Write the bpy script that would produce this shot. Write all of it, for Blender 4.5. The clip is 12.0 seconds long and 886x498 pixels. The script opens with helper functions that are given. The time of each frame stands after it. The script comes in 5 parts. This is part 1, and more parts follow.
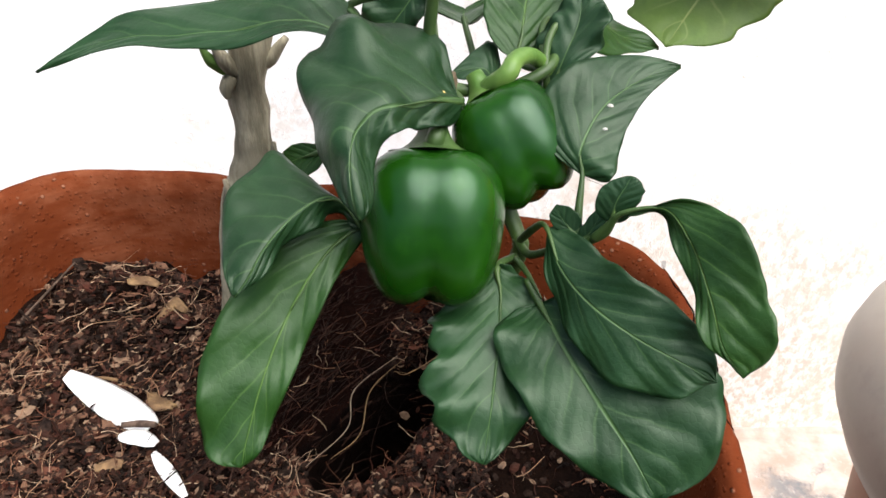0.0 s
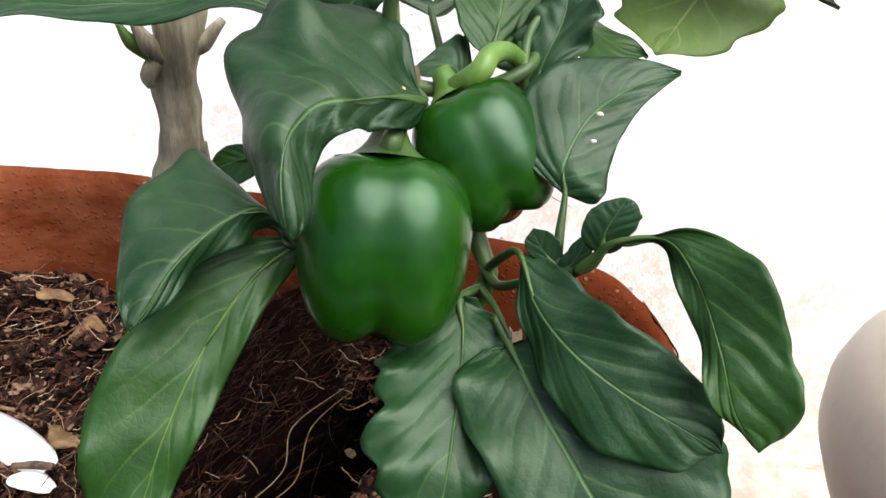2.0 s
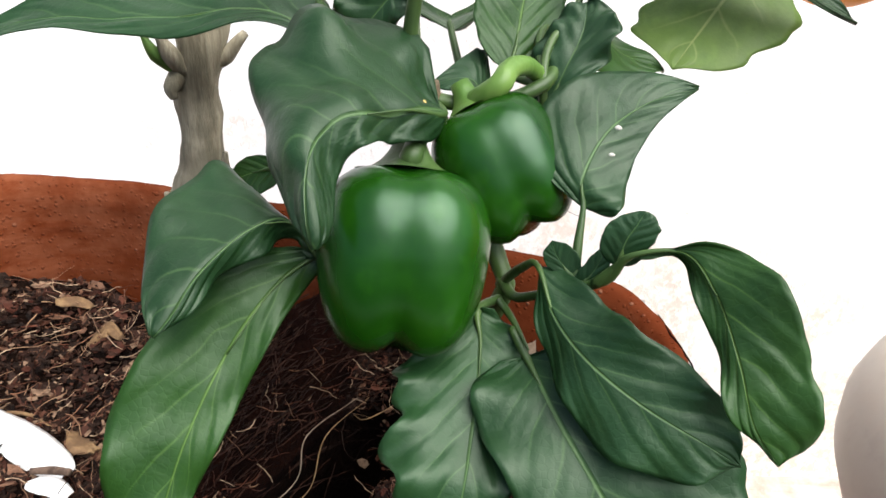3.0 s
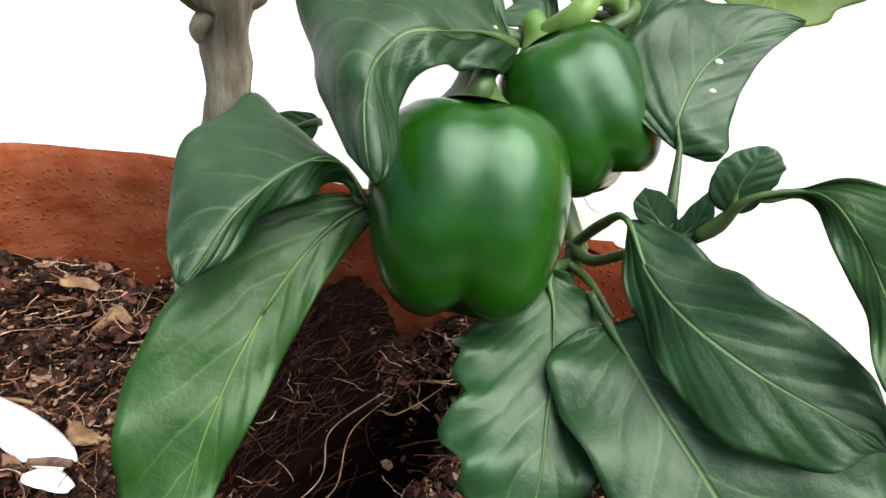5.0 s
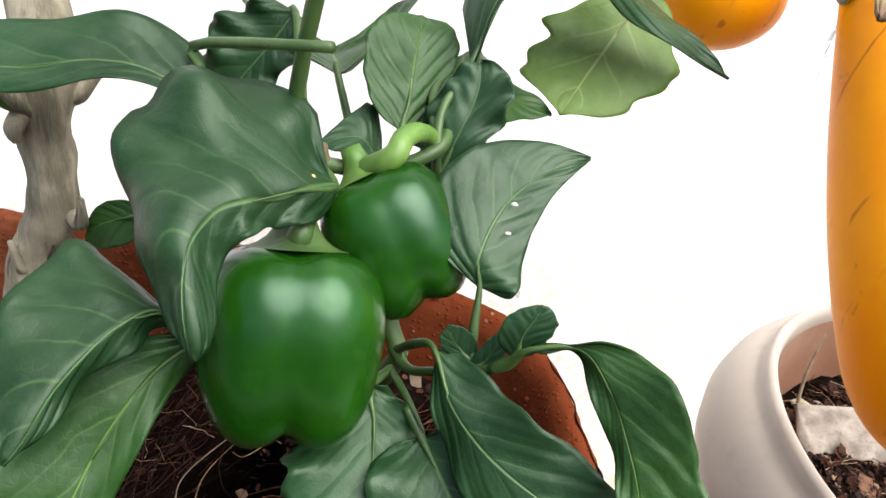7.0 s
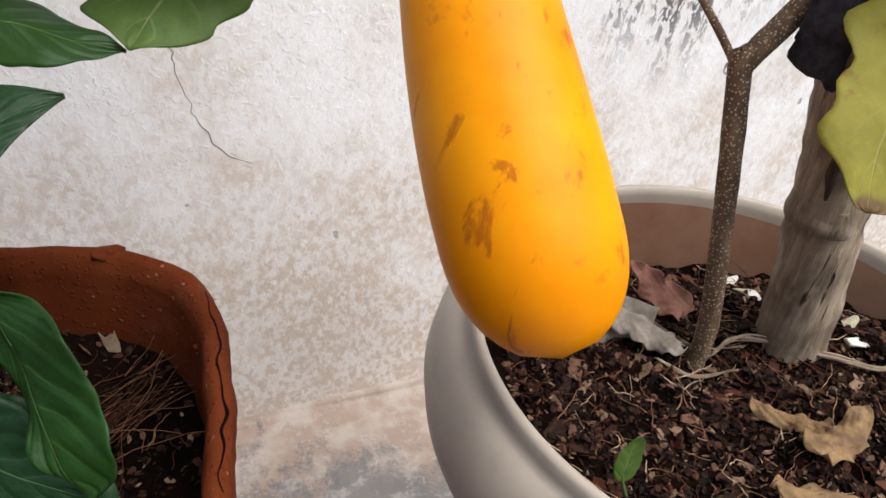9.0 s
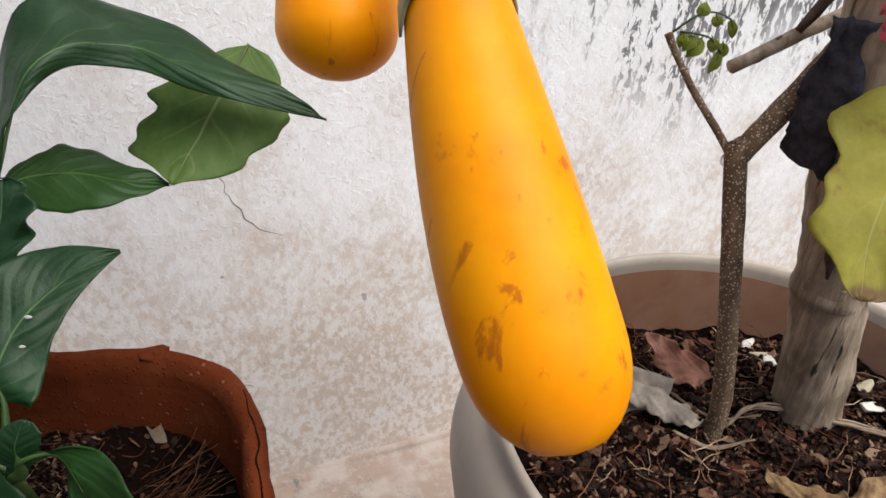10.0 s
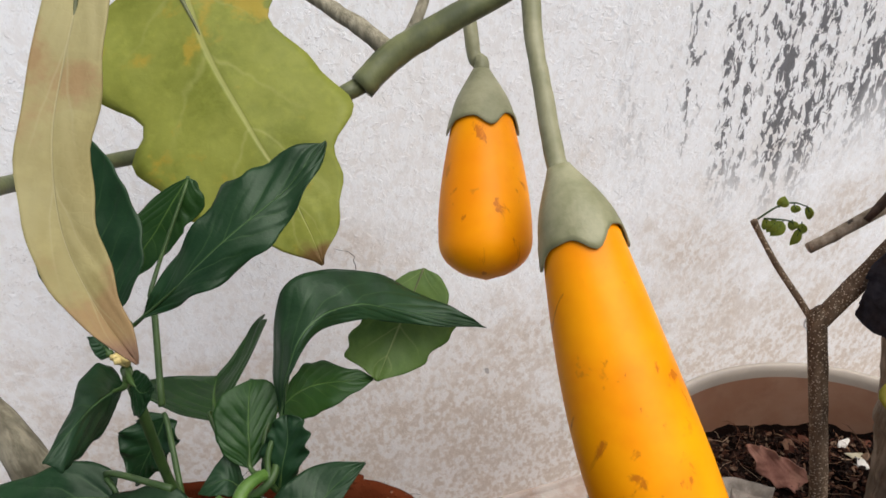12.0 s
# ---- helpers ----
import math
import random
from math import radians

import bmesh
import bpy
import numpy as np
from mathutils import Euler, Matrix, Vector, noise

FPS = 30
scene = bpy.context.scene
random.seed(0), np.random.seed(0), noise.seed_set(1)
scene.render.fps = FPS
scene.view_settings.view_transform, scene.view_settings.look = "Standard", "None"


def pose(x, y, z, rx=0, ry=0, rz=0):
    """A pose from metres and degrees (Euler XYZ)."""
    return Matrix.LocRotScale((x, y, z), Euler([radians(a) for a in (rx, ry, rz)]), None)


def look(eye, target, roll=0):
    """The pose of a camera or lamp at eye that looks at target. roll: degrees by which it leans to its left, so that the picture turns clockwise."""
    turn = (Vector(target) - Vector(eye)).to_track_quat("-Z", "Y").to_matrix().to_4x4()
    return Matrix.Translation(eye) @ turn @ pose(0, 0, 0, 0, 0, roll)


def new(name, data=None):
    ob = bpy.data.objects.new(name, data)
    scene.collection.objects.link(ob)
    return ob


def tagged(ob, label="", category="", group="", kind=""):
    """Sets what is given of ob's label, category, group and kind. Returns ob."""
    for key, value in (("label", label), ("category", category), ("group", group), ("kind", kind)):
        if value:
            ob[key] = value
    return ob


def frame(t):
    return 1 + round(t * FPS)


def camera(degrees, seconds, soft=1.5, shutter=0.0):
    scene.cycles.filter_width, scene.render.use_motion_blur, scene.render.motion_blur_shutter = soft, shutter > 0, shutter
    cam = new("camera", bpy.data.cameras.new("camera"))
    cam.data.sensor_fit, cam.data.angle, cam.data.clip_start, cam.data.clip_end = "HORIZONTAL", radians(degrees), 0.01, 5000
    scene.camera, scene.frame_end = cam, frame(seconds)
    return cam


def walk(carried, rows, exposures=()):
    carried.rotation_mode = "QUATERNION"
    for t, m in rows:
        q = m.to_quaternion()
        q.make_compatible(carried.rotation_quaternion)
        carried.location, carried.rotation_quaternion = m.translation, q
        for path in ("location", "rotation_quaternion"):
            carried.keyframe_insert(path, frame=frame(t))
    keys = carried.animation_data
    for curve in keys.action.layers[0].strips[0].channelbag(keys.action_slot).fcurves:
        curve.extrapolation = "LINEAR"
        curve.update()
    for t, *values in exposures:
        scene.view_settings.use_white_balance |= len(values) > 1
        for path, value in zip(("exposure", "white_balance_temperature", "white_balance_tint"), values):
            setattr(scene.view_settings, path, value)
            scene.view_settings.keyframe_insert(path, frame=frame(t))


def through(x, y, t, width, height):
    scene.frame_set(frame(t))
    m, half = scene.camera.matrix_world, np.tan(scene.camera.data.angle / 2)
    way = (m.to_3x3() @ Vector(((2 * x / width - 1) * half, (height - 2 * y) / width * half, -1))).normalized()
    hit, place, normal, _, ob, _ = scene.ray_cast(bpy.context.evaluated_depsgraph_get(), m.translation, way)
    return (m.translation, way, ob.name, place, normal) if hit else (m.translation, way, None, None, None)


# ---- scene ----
cam = camera(65.4, 12.0, soft=1.6)
# seconds, x, y, z, yaw to the left, pitch up, roll
PATH = [
    (0, 1.2588, 1.0901, 0.6795, -1.53, -32.70, 0.90),
    (0.5, 1.2685, 1.0926, 0.6826, -0.88, -32.82, 0.05),
    (1, 1.2523, 1.0935, 0.6874, -0.16, -31.88, 1.48),
    (1.5, 1.2420, 1.1113, 0.6685, -3.44, -30.92, 4.84),
    (2, 1.2619, 1.1278, 0.6602, -5.29, -31.31, 4.94),
    (2.5, 1.2604, 1.1262, 0.6614, -4.54, -31.06, 4.77),
    (4.5, 1.2501, 1.1285, 0.6472, -3.87, -29.11, 5.03),
    (5, 1.2437, 1.1431, 0.6295, -3.96, -29.16, 5.61),
    (5.5, 1.2427, 1.1508, 0.6300, -3.32, -29.64, 4.62),
    (6, 1.2427, 1.1549, 0.6323, -3.82, -29.31, 4.66),
    (6.5, 1.2433, 1.1527, 0.6429, -5.65, -29.56, 6.63),
    (7, 1.2528, 1.1533, 0.6856, -16.91, -32.13, 11.33),
    (7.5, 1.2799, 1.1649, 0.7088, -20.45, -35.78, 13.50),
    (7.7, 1.3031, 1.1692, 0.7074, -21.94, -36.26, 11.92),
    (9.3, 1.3925, 1.1158, 0.6944, -24.49, -35.71, 5.69),
    (9.5, 1.3961, 1.1198, 0.6999, -24.59, -35.28, 5.26),
    (10, 1.3871, 1.1187, 0.7362, -21.13, -33.76, 2.26),
    (10.5, 1.3693, 1.1095, 0.7745, -15.57, -33.73, -1.68),
    (11, 1.3570, 1.1040, 0.8235, -11.56, -33.41, -4.40),
    (11.5, 1.3605, 1.1001, 0.8482, -11.46, -33.64, -5.28),
    (12, 1.3537, 1.1009, 0.8809, -11.90, -33.49, -5.56),
]
EXPOSURES = [(0.0, 1.05), (2.5, 1.12), (5.0, 1.42), (6.5, 1.55), (7.5, 0.92), (9.3, 0.22), (10.5, 0.15), (12.0, -0.02)]
walk(cam, [(t, pose(x, y, z, 90 + pitch, 0, yaw) @ pose(0, 0, 0, 0, 0, roll)) for t, x, y, z, yaw, pitch, roll in PATH], EXPOSURES)

# ---- world and light ----
world = bpy.data.worlds.new("sky")
scene.world = world
world.use_nodes = True
wn = world.node_tree
sky = wn.nodes.new("ShaderNodeTexSky")
sky.sky_type = "NISHITA"
sky.sun_disc = False
sky.sun_elevation, sky.sun_rotation = radians(60), radians(140)
sky.air_density, sky.dust_density = 1.0, 4.0
wn.links.new(sky.outputs["Color"], wn.nodes["Background"].inputs["Color"])
wn.nodes["Background"].inputs["Strength"].default_value = 0.115
sun_data = bpy.data.lights.new("sun", "SUN")
sun_data.energy, sun_data.angle, sun_data.color = 3.7, radians(60), (1.0, 0.985, 0.96)
sun = new("sun", sun_data)
sun.matrix_world = look((3.0, -0.6, 5.0), (1.3, 1.4, 0.4))

# ---- node helpers ----


class Mat:
    """A procedural material under construction."""

    def __init__(self, name):
        self.m = bpy.data.materials.new(name)
        self.m.use_nodes = True
        self.t = self.m.node_tree
        self.b = self.t.nodes["Principled BSDF"]

    def node(self, kind):
        return self.t.nodes.new(kind)

    def put(self, socket, value):
        if isinstance(value, bpy.types.NodeSocket):
            self.t.links.new(value, socket)
        elif isinstance(value, tuple) and len(value) == 3 and socket.type == "RGBA":
            socket.default_value = (*value, 1)
        else:
            socket.default_value = value

    def coord(self, kind="Object"):
        return self.node("ShaderNodeTexCoord").outputs[kind]

    def scaled(self, vec, scale):
        n = self.node("ShaderNodeMapping")
        self.put(n.inputs["Vector"], vec)
        n.inputs["Scale"].default_value = scale
        return n.outputs[0]

    def noise(self, vec, scale, detail=4.0, rough=0.55, warp=0.0):
        n = self.node("ShaderNodeTexNoise")
        self.put(n.inputs["Vector"], vec)
        n.inputs["Scale"].default_value, n.inputs["Detail"].default_value = scale, detail
        n.inputs["Roughness"].default_value, n.inputs["Distortion"].default_value = rough, warp
        return n.outputs["Fac"]

    def voronoi(self, vec, scale, feature="F1"):
        n = self.node("ShaderNodeTexVoronoi")
        n.feature = feature
        self.put(n.inputs["Vector"], vec)
        n.inputs["Scale"].default_value = scale
        return n.outputs["Distance"]

    def math(self, op, a, b=0.0, c=0.0):
        n = self.node("ShaderNodeMath")
        n.operation = op
        for s, v in zip(n.inputs, (a, b, c)):
            self.put(s, v)
        return n.outputs[0]

    def ramp(self, fac, lo, hi):
        """0 below lo, 1 above hi, smooth between."""
        n = self.node("ShaderNodeMapRange")
        n.interpolation_type = "SMOOTHSTEP"
        self.put(n.inputs[0], fac)
        n.inputs[1].default_value, n.inputs[2].default_value = lo, hi
        return n.outputs[0]

    def mix(self, fac, a, b):
        n = self.node("ShaderNodeMix")
        n.data_type = "RGBA"
        self.put(n.inputs[0], fac)
        self.put(n.inputs[6], a)
        self.put(n.inputs[7], b)
        return n.outputs[2]

    def xyz(self, vec):
        n = self.node("ShaderNodeSeparateXYZ")
        self.put(n.inputs[0], vec)
        return n.outputs

    def random(self):
        return self.node("ShaderNodeObjectInfo").outputs["Random"]

    def island(self):
        return self.node("ShaderNodeNewGeometry").outputs["Random Per Island"]

    def bump(self, height, strength, distance=0.002):
        n = self.node("ShaderNodeBump")
        n.inputs["Strength"].default_value, n.inputs["Distance"].default_value = strength, distance
        self.put(n.inputs["Height"], height)
        self.put(self.b.inputs["Normal"], n.outputs[0])

    def done(self, color, rough=0.6, spec=0.5, **more):
        self.put(self.b.inputs["Base Color"], color)
        self.put(self.b.inputs["Roughness"], rough)
        self.put(self.b.inputs["Specular IOR Level"], spec)
        for key, value in more.items():
            self.put(self.b.inputs[key.replace("_", " ")], value)
        return self.m

    def thin(self, color, share):
        """Lets a share of the light through, as a leaf does."""
        tr = self.node("ShaderNodeBsdfTranslucent")
        self.put(tr.inputs["Color"], color)
        mx = self.node("ShaderNodeMixShader")
        mx.inputs[0].default_value = share
        self.t.links.new(self.b.outputs[0], mx.inputs[1])
        self.t.links.new(tr.outputs[0], mx.inputs[2])
        self.t.links.new(mx.outputs[0], self.t.nodes["Material Output"].inputs["Surface"])


# ---- materials ----


def plaster_material():
    m = Mat("weathered_plaster")
    p = m.coord()
    x, y, z = m.xyz(p)
    big = m.noise(p, 2.2, 5)
    mid = m.noise(p, 9, 6, 0.65)
    flat = m.scaled(p, (1.1, 1.0, 0.8))
    flakes = m.noise(flat, 125, 5, 0.6)
    fine = m.noise(flat, 250, 4, 0.6)
    col = m.mix(m.ramp(big, 0.35, 0.65), (0.92, 0.93, 0.935), (0.87, 0.868, 0.86))
    # peach stains, thicker in the lower half
    low = m.math("MULTIPLY_ADD", z, -0.85, 0.60)
    stain = m.ramp(m.math("ADD", m.math("ADD", mid, low), m.math("MULTIPLY", flakes, 0.25)), 0.76, 1.16)
    col = m.mix(m.math("MULTIPLY", stain, 0.72), col, (0.60, 0.49, 0.385))
    # pale blue-white limewash left on the warmer coat in flakes, worn specks between them
    patch = m.noise(p, 16, 4, 0.6)
    col = m.mix(m.math("MULTIPLY", m.ramp(m.math("ADD", flakes, m.math("MULTIPLY", patch, 0.5)), 0.66, 0.88), 0.55), col, (0.90, 0.92, 0.935))
    col = m.mix(m.math("MULTIPLY", m.ramp(flakes, 0.52, 0.36), m.math("MULTIPLY_ADD", stain, 0.30, 0.14)), col, (0.55, 0.47, 0.40))
    col = m.mix(m.math("MULTIPLY", m.ramp(fine, 0.60, 0.69), 0.32), col, (0.52, 0.45, 0.39))
    col = m.mix(m.math("MULTIPLY", m.ramp(m.noise(p, 33, 2), 0.745, 0.77), 0.7), col, (0.24, 0.22, 0.21))
    # curled scraps of limewash with a dark edge
    scrap = m.noise(m.scaled(p, (1.0, 1.0, 1.25)), 95, 3, 0.55, 0.9)
    edge = m.math("MULTIPLY", m.ramp(m.math("ABSOLUTE", m.math("SUBTRACT", scrap, 0.56)), 0.014, 0.0), m.ramp(m.noise(p, 21, 3), 0.50, 0.62))
    col = m.mix(m.math("MULTIPLY", edge, 0.50), col, (0.40, 0.38, 0.37))
    col = m.mix(m.math("MULTIPLY", m.ramp(m.noise(p, 24, 5, 0.7), 0.54, 0.68), 0.20), col, (0.62, 0.60, 0.58))
    # black mould: squiggly spots gathered in streaks that run down
    tall = m.scaled(p, (1.0, 1.0, 0.07))
    band = m.ramp(m.noise(tall, 15, 3, 0.6), 0.40, 0.56)
    spots = m.ramp(m.math("ADD", m.noise(m.scaled(p, (1.0, 1.0, 0.42)), 130, 4, 0.65, 0.5), m.math("MULTIPLY", m.math("MULTIPLY", band, m.noise(m.scaled(p, (1.0, 1.0, 0.35)), 22, 4, 0.65)), 0.26)), 0.615, 0.665)
    side = m.ramp(m.math("ADD", x, m.math("MULTIPLY", m.noise(tall, 5, 3), 0.3)), 1.80, 2.02)
    ends = m.ramp(m.math("ADD", z, m.math("MULTIPLY", m.noise(tall, 9, 3), 0.35)), 0.50, 0.86)
    where = m.math("MULTIPLY", m.math("MULTIPLY", side, ends), m.math("MULTIPLY_ADD", band, 0.85, 0.15))
    col = m.mix(m.math("MULTIPLY", where, 0.12), col, (0.30, 0.29, 0.31))
    col = m.mix(m.math("MULTIPLY", m.math("MULTIPLY", spots, m.ramp(where, 0.05, 0.55)), 0.85), col, (0.05, 0.048, 0.055))
    h = m.math("ADD", m.math("MULTIPLY", mid, 0.5), m.math("ADD", m.math("MULTIPLY", m.ramp(flakes, 0.40, 0.62), 0.07), m.math("MULTIPLY", fine, 0.12)))
    h = m.math("ADD", h, m.math("MULTIPLY", m.ramp(scrap, 0.55, 0.585), 0.22))
    m.bump(h, 0.48, 0.0040)
    return m.done(col, 0.85, 0.25)


def cement_material():
    m = Mat("worn_cement")
    p = m.coord()
    a, b = m.noise(p, 3.5, 6, 0.65), m.noise(p, 40, 5, 0.6)
    col = m.mix(m.ramp(a, 0.38, 0.6), (0.13, 0.135, 0.15), (0.24, 0.22, 0.205))
    col = m.mix(m.math("MULTIPLY", m.ramp(b, 0.52, 0.66), 0.6), col, (0.46, 0.43, 0.40))
    col = m.mix(m.math("MULTIPLY", m.ramp(m.noise(p, 14, 4), 0.6, 0.7), 0.5), col, (0.16, 0.15, 0.15))
    near = m.ramp(m.math("ADD", m.xyz(p)[1], m.math("MULTIPLY", m.math("SUBTRACT", m.noise(p, 11, 6, 0.7), 0.5), 0.5)), 1.60, 1.68)
    col = m.mix(near, col, m.mix(m.ramp(m.noise(p, 20, 5), 0.4, 0.62), (0.33, 0.255, 0.21), (0.42, 0.365, 0.325)))
    col = m.mix(m.math("MULTIPLY", m.math("MULTIPLY", m.ramp(m.noise(p, 150, 3, 0.6), 0.56, 0.62), m.ramp(m.noise(p, 17, 3), 0.42, 0.6)), 0.5), col, (0.42, 0.40, 0.37))
    m.bump(m.math("ADD", m.math("ADD", a, b), near), 0.6, 0.005)
    return m.done(col, 0.85, 0.3)


def terracotta_material():
    m = Mat("terracotta")
    p = m.coord()
    a, b, c = m.noise(p, 7, 5), m.noise(p, 45, 5, 0.65), m.noise(m.scaled(p, (1, 1, 6)), 14, 4)
    col = m.mix(m.ramp(a, 0.35, 0.65), (0.074, 0.0155, 0.0048), (0.100, 0.0225, 0.0072))
    col = m.mix(m.math("MULTIPLY", m.ramp(b, 0.5, 0.7), 0.4), col, (0.130, 0.034, 0.013))
    col = m.mix(m.math("MULTIPLY", m.ramp(c, 0.55, 0.7), 0.22), col, (0.040, 0.009, 0.004))
    bloom = m.math("MULTIPLY", m.ramp(m.noise(p, 6.5, 6, 0.7), 0.50, 0.66), m.ramp(m.noise(m.scaled(p, (1, 1, 2.5)), 30, 5, 0.7), 0.36, 0.62))
    col = m.mix(m.math("MULTIPLY", bloom, 0.35), col, (0.24, 0.095, 0.048))
    dots = m.ramp(m.voronoi(p, 110), 0.16, 0.07)
    col = m.mix(m.math("MULTIPLY", m.math("MULTIPLY", dots, m.ramp(a, 0.46, 0.56)), 0.45), col, (0.30, 0.17, 0.11))
    grains = m.ramp(m.voronoi(p, 290), 0.34, 0.12)
    rough = m.math("ADD", m.math("MULTIPLY", grains, 0.45), m.math("MULTIPLY", b, 0.8))
    m.bump(m.math("ADD", m.math("ADD", rough, m.math("MULTIPLY", c, 0.6)), m.math("MULTIPLY", dots, 0.7)), 0.55, 0.0025)
    return m.done(col, 0.85, 0.04)


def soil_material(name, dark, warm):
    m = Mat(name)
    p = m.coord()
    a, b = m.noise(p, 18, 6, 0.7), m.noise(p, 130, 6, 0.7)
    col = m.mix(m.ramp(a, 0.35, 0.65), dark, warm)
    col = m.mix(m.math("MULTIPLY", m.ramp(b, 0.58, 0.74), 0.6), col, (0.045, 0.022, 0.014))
    m.bump(m.math("ADD", a, b), 1.0, 0.006)
    return m.done(col, 0.95, 0.05)


def litter_material(name, tones):
    """Loose bits that differ from one to the next."""
    m = Mat(name)
    p = m.coord()
    r = m.island()
    n = m.node("ShaderNodeValToRGB")
    n.color_ramp.interpolation = "CONSTANT"
    for k in range(len(tones) - 2):
        n.color_ramp.elements.new(0.5)
    for k, e in enumerate(n.color_ramp.elements):
        e.position, e.color = k / len(tones), (*tones[k], 1)
    m.put(n.inputs[0], r)
    b = m.noise(p, 160, 4, 0.7)
    col = m.mix(m.math("MULTIPLY", m.ramp(b, 0.4, 0.7), 0.55), n.outputs[0], (0.05, 0.028, 0.02))
    m.bump(b, 1.0, 0.003)
    return m.done(col, 0.7, 0.08)


def bark_material(name, base, pale, speck, cracks=0.0):
    m = Mat(name)
    p = m.coord()
    a = m.noise(m.scaled(p, (1, 1, 0.15)), 190, 5, 0.65)
    b = m.noise(p, 45, 5)
    c = m.ramp(m.voronoi(p, 560), 0.34, 0.24)
    col = m.mix(m.ramp(a, 0.35, 0.65), base, pale)
    col = m.mix(m.math("MULTIPLY", m.ramp(b, 0.45, 0.65), 0.5), col, tuple(0.55 * v for v in base))
    col = m.mix(m.math("MULTIPLY", c, speck), col, (0.40, 0.32, 0.23))
    if cracks:
        gap = m.math("MULTIPLY", m.ramp(m.noise(m.scaled(p, (1, 1, 0.05)), 120, 3, 0.5), 0.40, 0.35), m.ramp(m.noise(p, 30, 3), 0.42, 0.55))
        col = m.mix(m.math("MULTIPLY", gap, cracks), col, (0.035, 0.027, 0.02))
        a = m.math("SUBTRACT", a, gap)
    m.bump(m.math("ADD", a, m.math("MULTIPLY", b, 0.7)), 0.8, 0.002)
    return m.done(col, 0.8, 0.16)


def leaf_material(name, deep, light, vein, ribs=7.0, gloss=0.42, through=0.18, blotch=None, blotch_at=0.55, tip=None, veins=0.34, quilt=0.9, sheen=(1.0, 1.0, 1.0)):
    m = Mat(name)
    uv = m.xyz(m.coord("UV"))
    p = m.coord()
    wob = m.math("MULTIPLY", m.math("SUBTRACT", m.noise(p, 45, 2), 0.5), 0.13)
    a = m.math("ABSOLUTE", m.math("SUBTRACT", uv[0], 0.5))
    v = m.math("ADD", uv[1], wob)
    mid = m.ramp(m.math("ADD", a, m.math("MULTIPLY", uv[1], 0.010)), 0.022, 0.008)
    line = m.math("PINGPONG", m.math("SUBTRACT", m.math("MULTIPLY", v, ribs), m.math("MULTIPLY", a, ribs * 0.62)), 0.5)
    side = m.math("MULTIPLY", m.ramp(line, 0.07, 0.0), m.ramp(a, 0.46, 0.04))
    swell = m.math("MULTIPLY", m.ramp(line, 0.0, 0.34), m.ramp(a, 0.0, 0.12))
    net = m.ramp(m.voronoi(p, 420, "DISTANCE_TO_EDGE"), 0.14, 0.0)
    tone, grain = m.noise(p, 26, 4), m.noise(p, 160, 4, 0.6)
    quilts = m.noise(p, 85, 3, 0.5, 0.6)
    mixed = m.mix(m.ramp(tone, 0.32, 0.68), deep, light)
    mixed = m.mix(m.math("MULTIPLY", m.ramp(quilts, 0.42, 0.70), 0.45), mixed, light)
    mixed = m.mix(m.math("MULTIPLY", m.ramp(grain, 0.45, 0.75), 0.22), mixed, tuple(min(1, 1.5 * k + 0.004) for k in light))
    mixed = m.mix(m.math("MULTIPLY", m.random(), 0.30), mixed, tuple(0.6 * k for k in deep))
    if blotch:
        mixed = m.mix(m.ramp(m.noise(p, 34, 5, 0.6), blotch_at, blotch_at + 0.12), mixed, blotch)
    if tip:
        mixed = m.mix(m.ramp(m.math("ADD", uv[1], m.math("MULTIPLY", m.math("SUBTRACT", m.noise(p, 70, 4), 0.5), 0.16)), 0.88, 0.95), mixed, tip)
    mixed = m.mix(m.math("MULTIPLY", net, 0.025), mixed, vein)
    mixed = m.mix(m.math("MULTIPLY", side, veins), mixed, vein)
    mixed = m.mix(m.math("MULTIPLY", mid, 0.75), mixed, vein)
    h = m.math("ADD", m.math("MULTIPLY", tone, quilt), m.math("MULTIPLY", swell, 0.18 if ribs > 5 else 0.14))
    h = m.math("ADD", h, m.math("MULTIPLY", quilts, 0.5 * quilt))
    m.bump(m.math("ADD", h, m.math("ADD", m.math("MULTIPLY", net, -0.02), m.math("MULTIPLY", mid, -0.35))), 0.5, 0.002)
    m.thin(mixed, through)
    return m.done(mixed, m.math("MULTIPLY_ADD", grain, 0.25, gloss - 0.13), 0.30, Specular_Tint=sheen)


def pepper_material():
    m = Mat("green_pepper_skin")
    p = m.coord()
    a, b = m.noise(p, 26, 4), m.noise(p, 90, 3)
    col = m.mix(m.ramp(a, 0.35, 0.7), (0.003, 0.024, 0.001), (0.009, 0.050, 0.002))
    col = m.mix(m.math("MULTIPLY", m.ramp(b, 0.55, 0.7), 0.25), col, (0.014, 0.066, 0.003))
    m.bump(m.math("ADD", a, m.math("MULTIPLY", b, 0.2)), 0.10, 0.002)
    return m.done(col, 0.26, 0.32, Specular_Tint=(0.70, 1.0, 0.82))


def stalk_material(name, lo, hi):
    m = Mat(name)
    p = m.coord()
    a, b = m.noise(p, 50, 4), m.noise(m.scaled(p, (1, 1, 0.2)), 320, 3)
    col = m.mix(m.ramp(a, 0.3, 0.7), lo, hi)
    m.bump(m.math("ADD", a, b), 0.35, 0.001)
    return m.done(col, 0.5, 0.4)


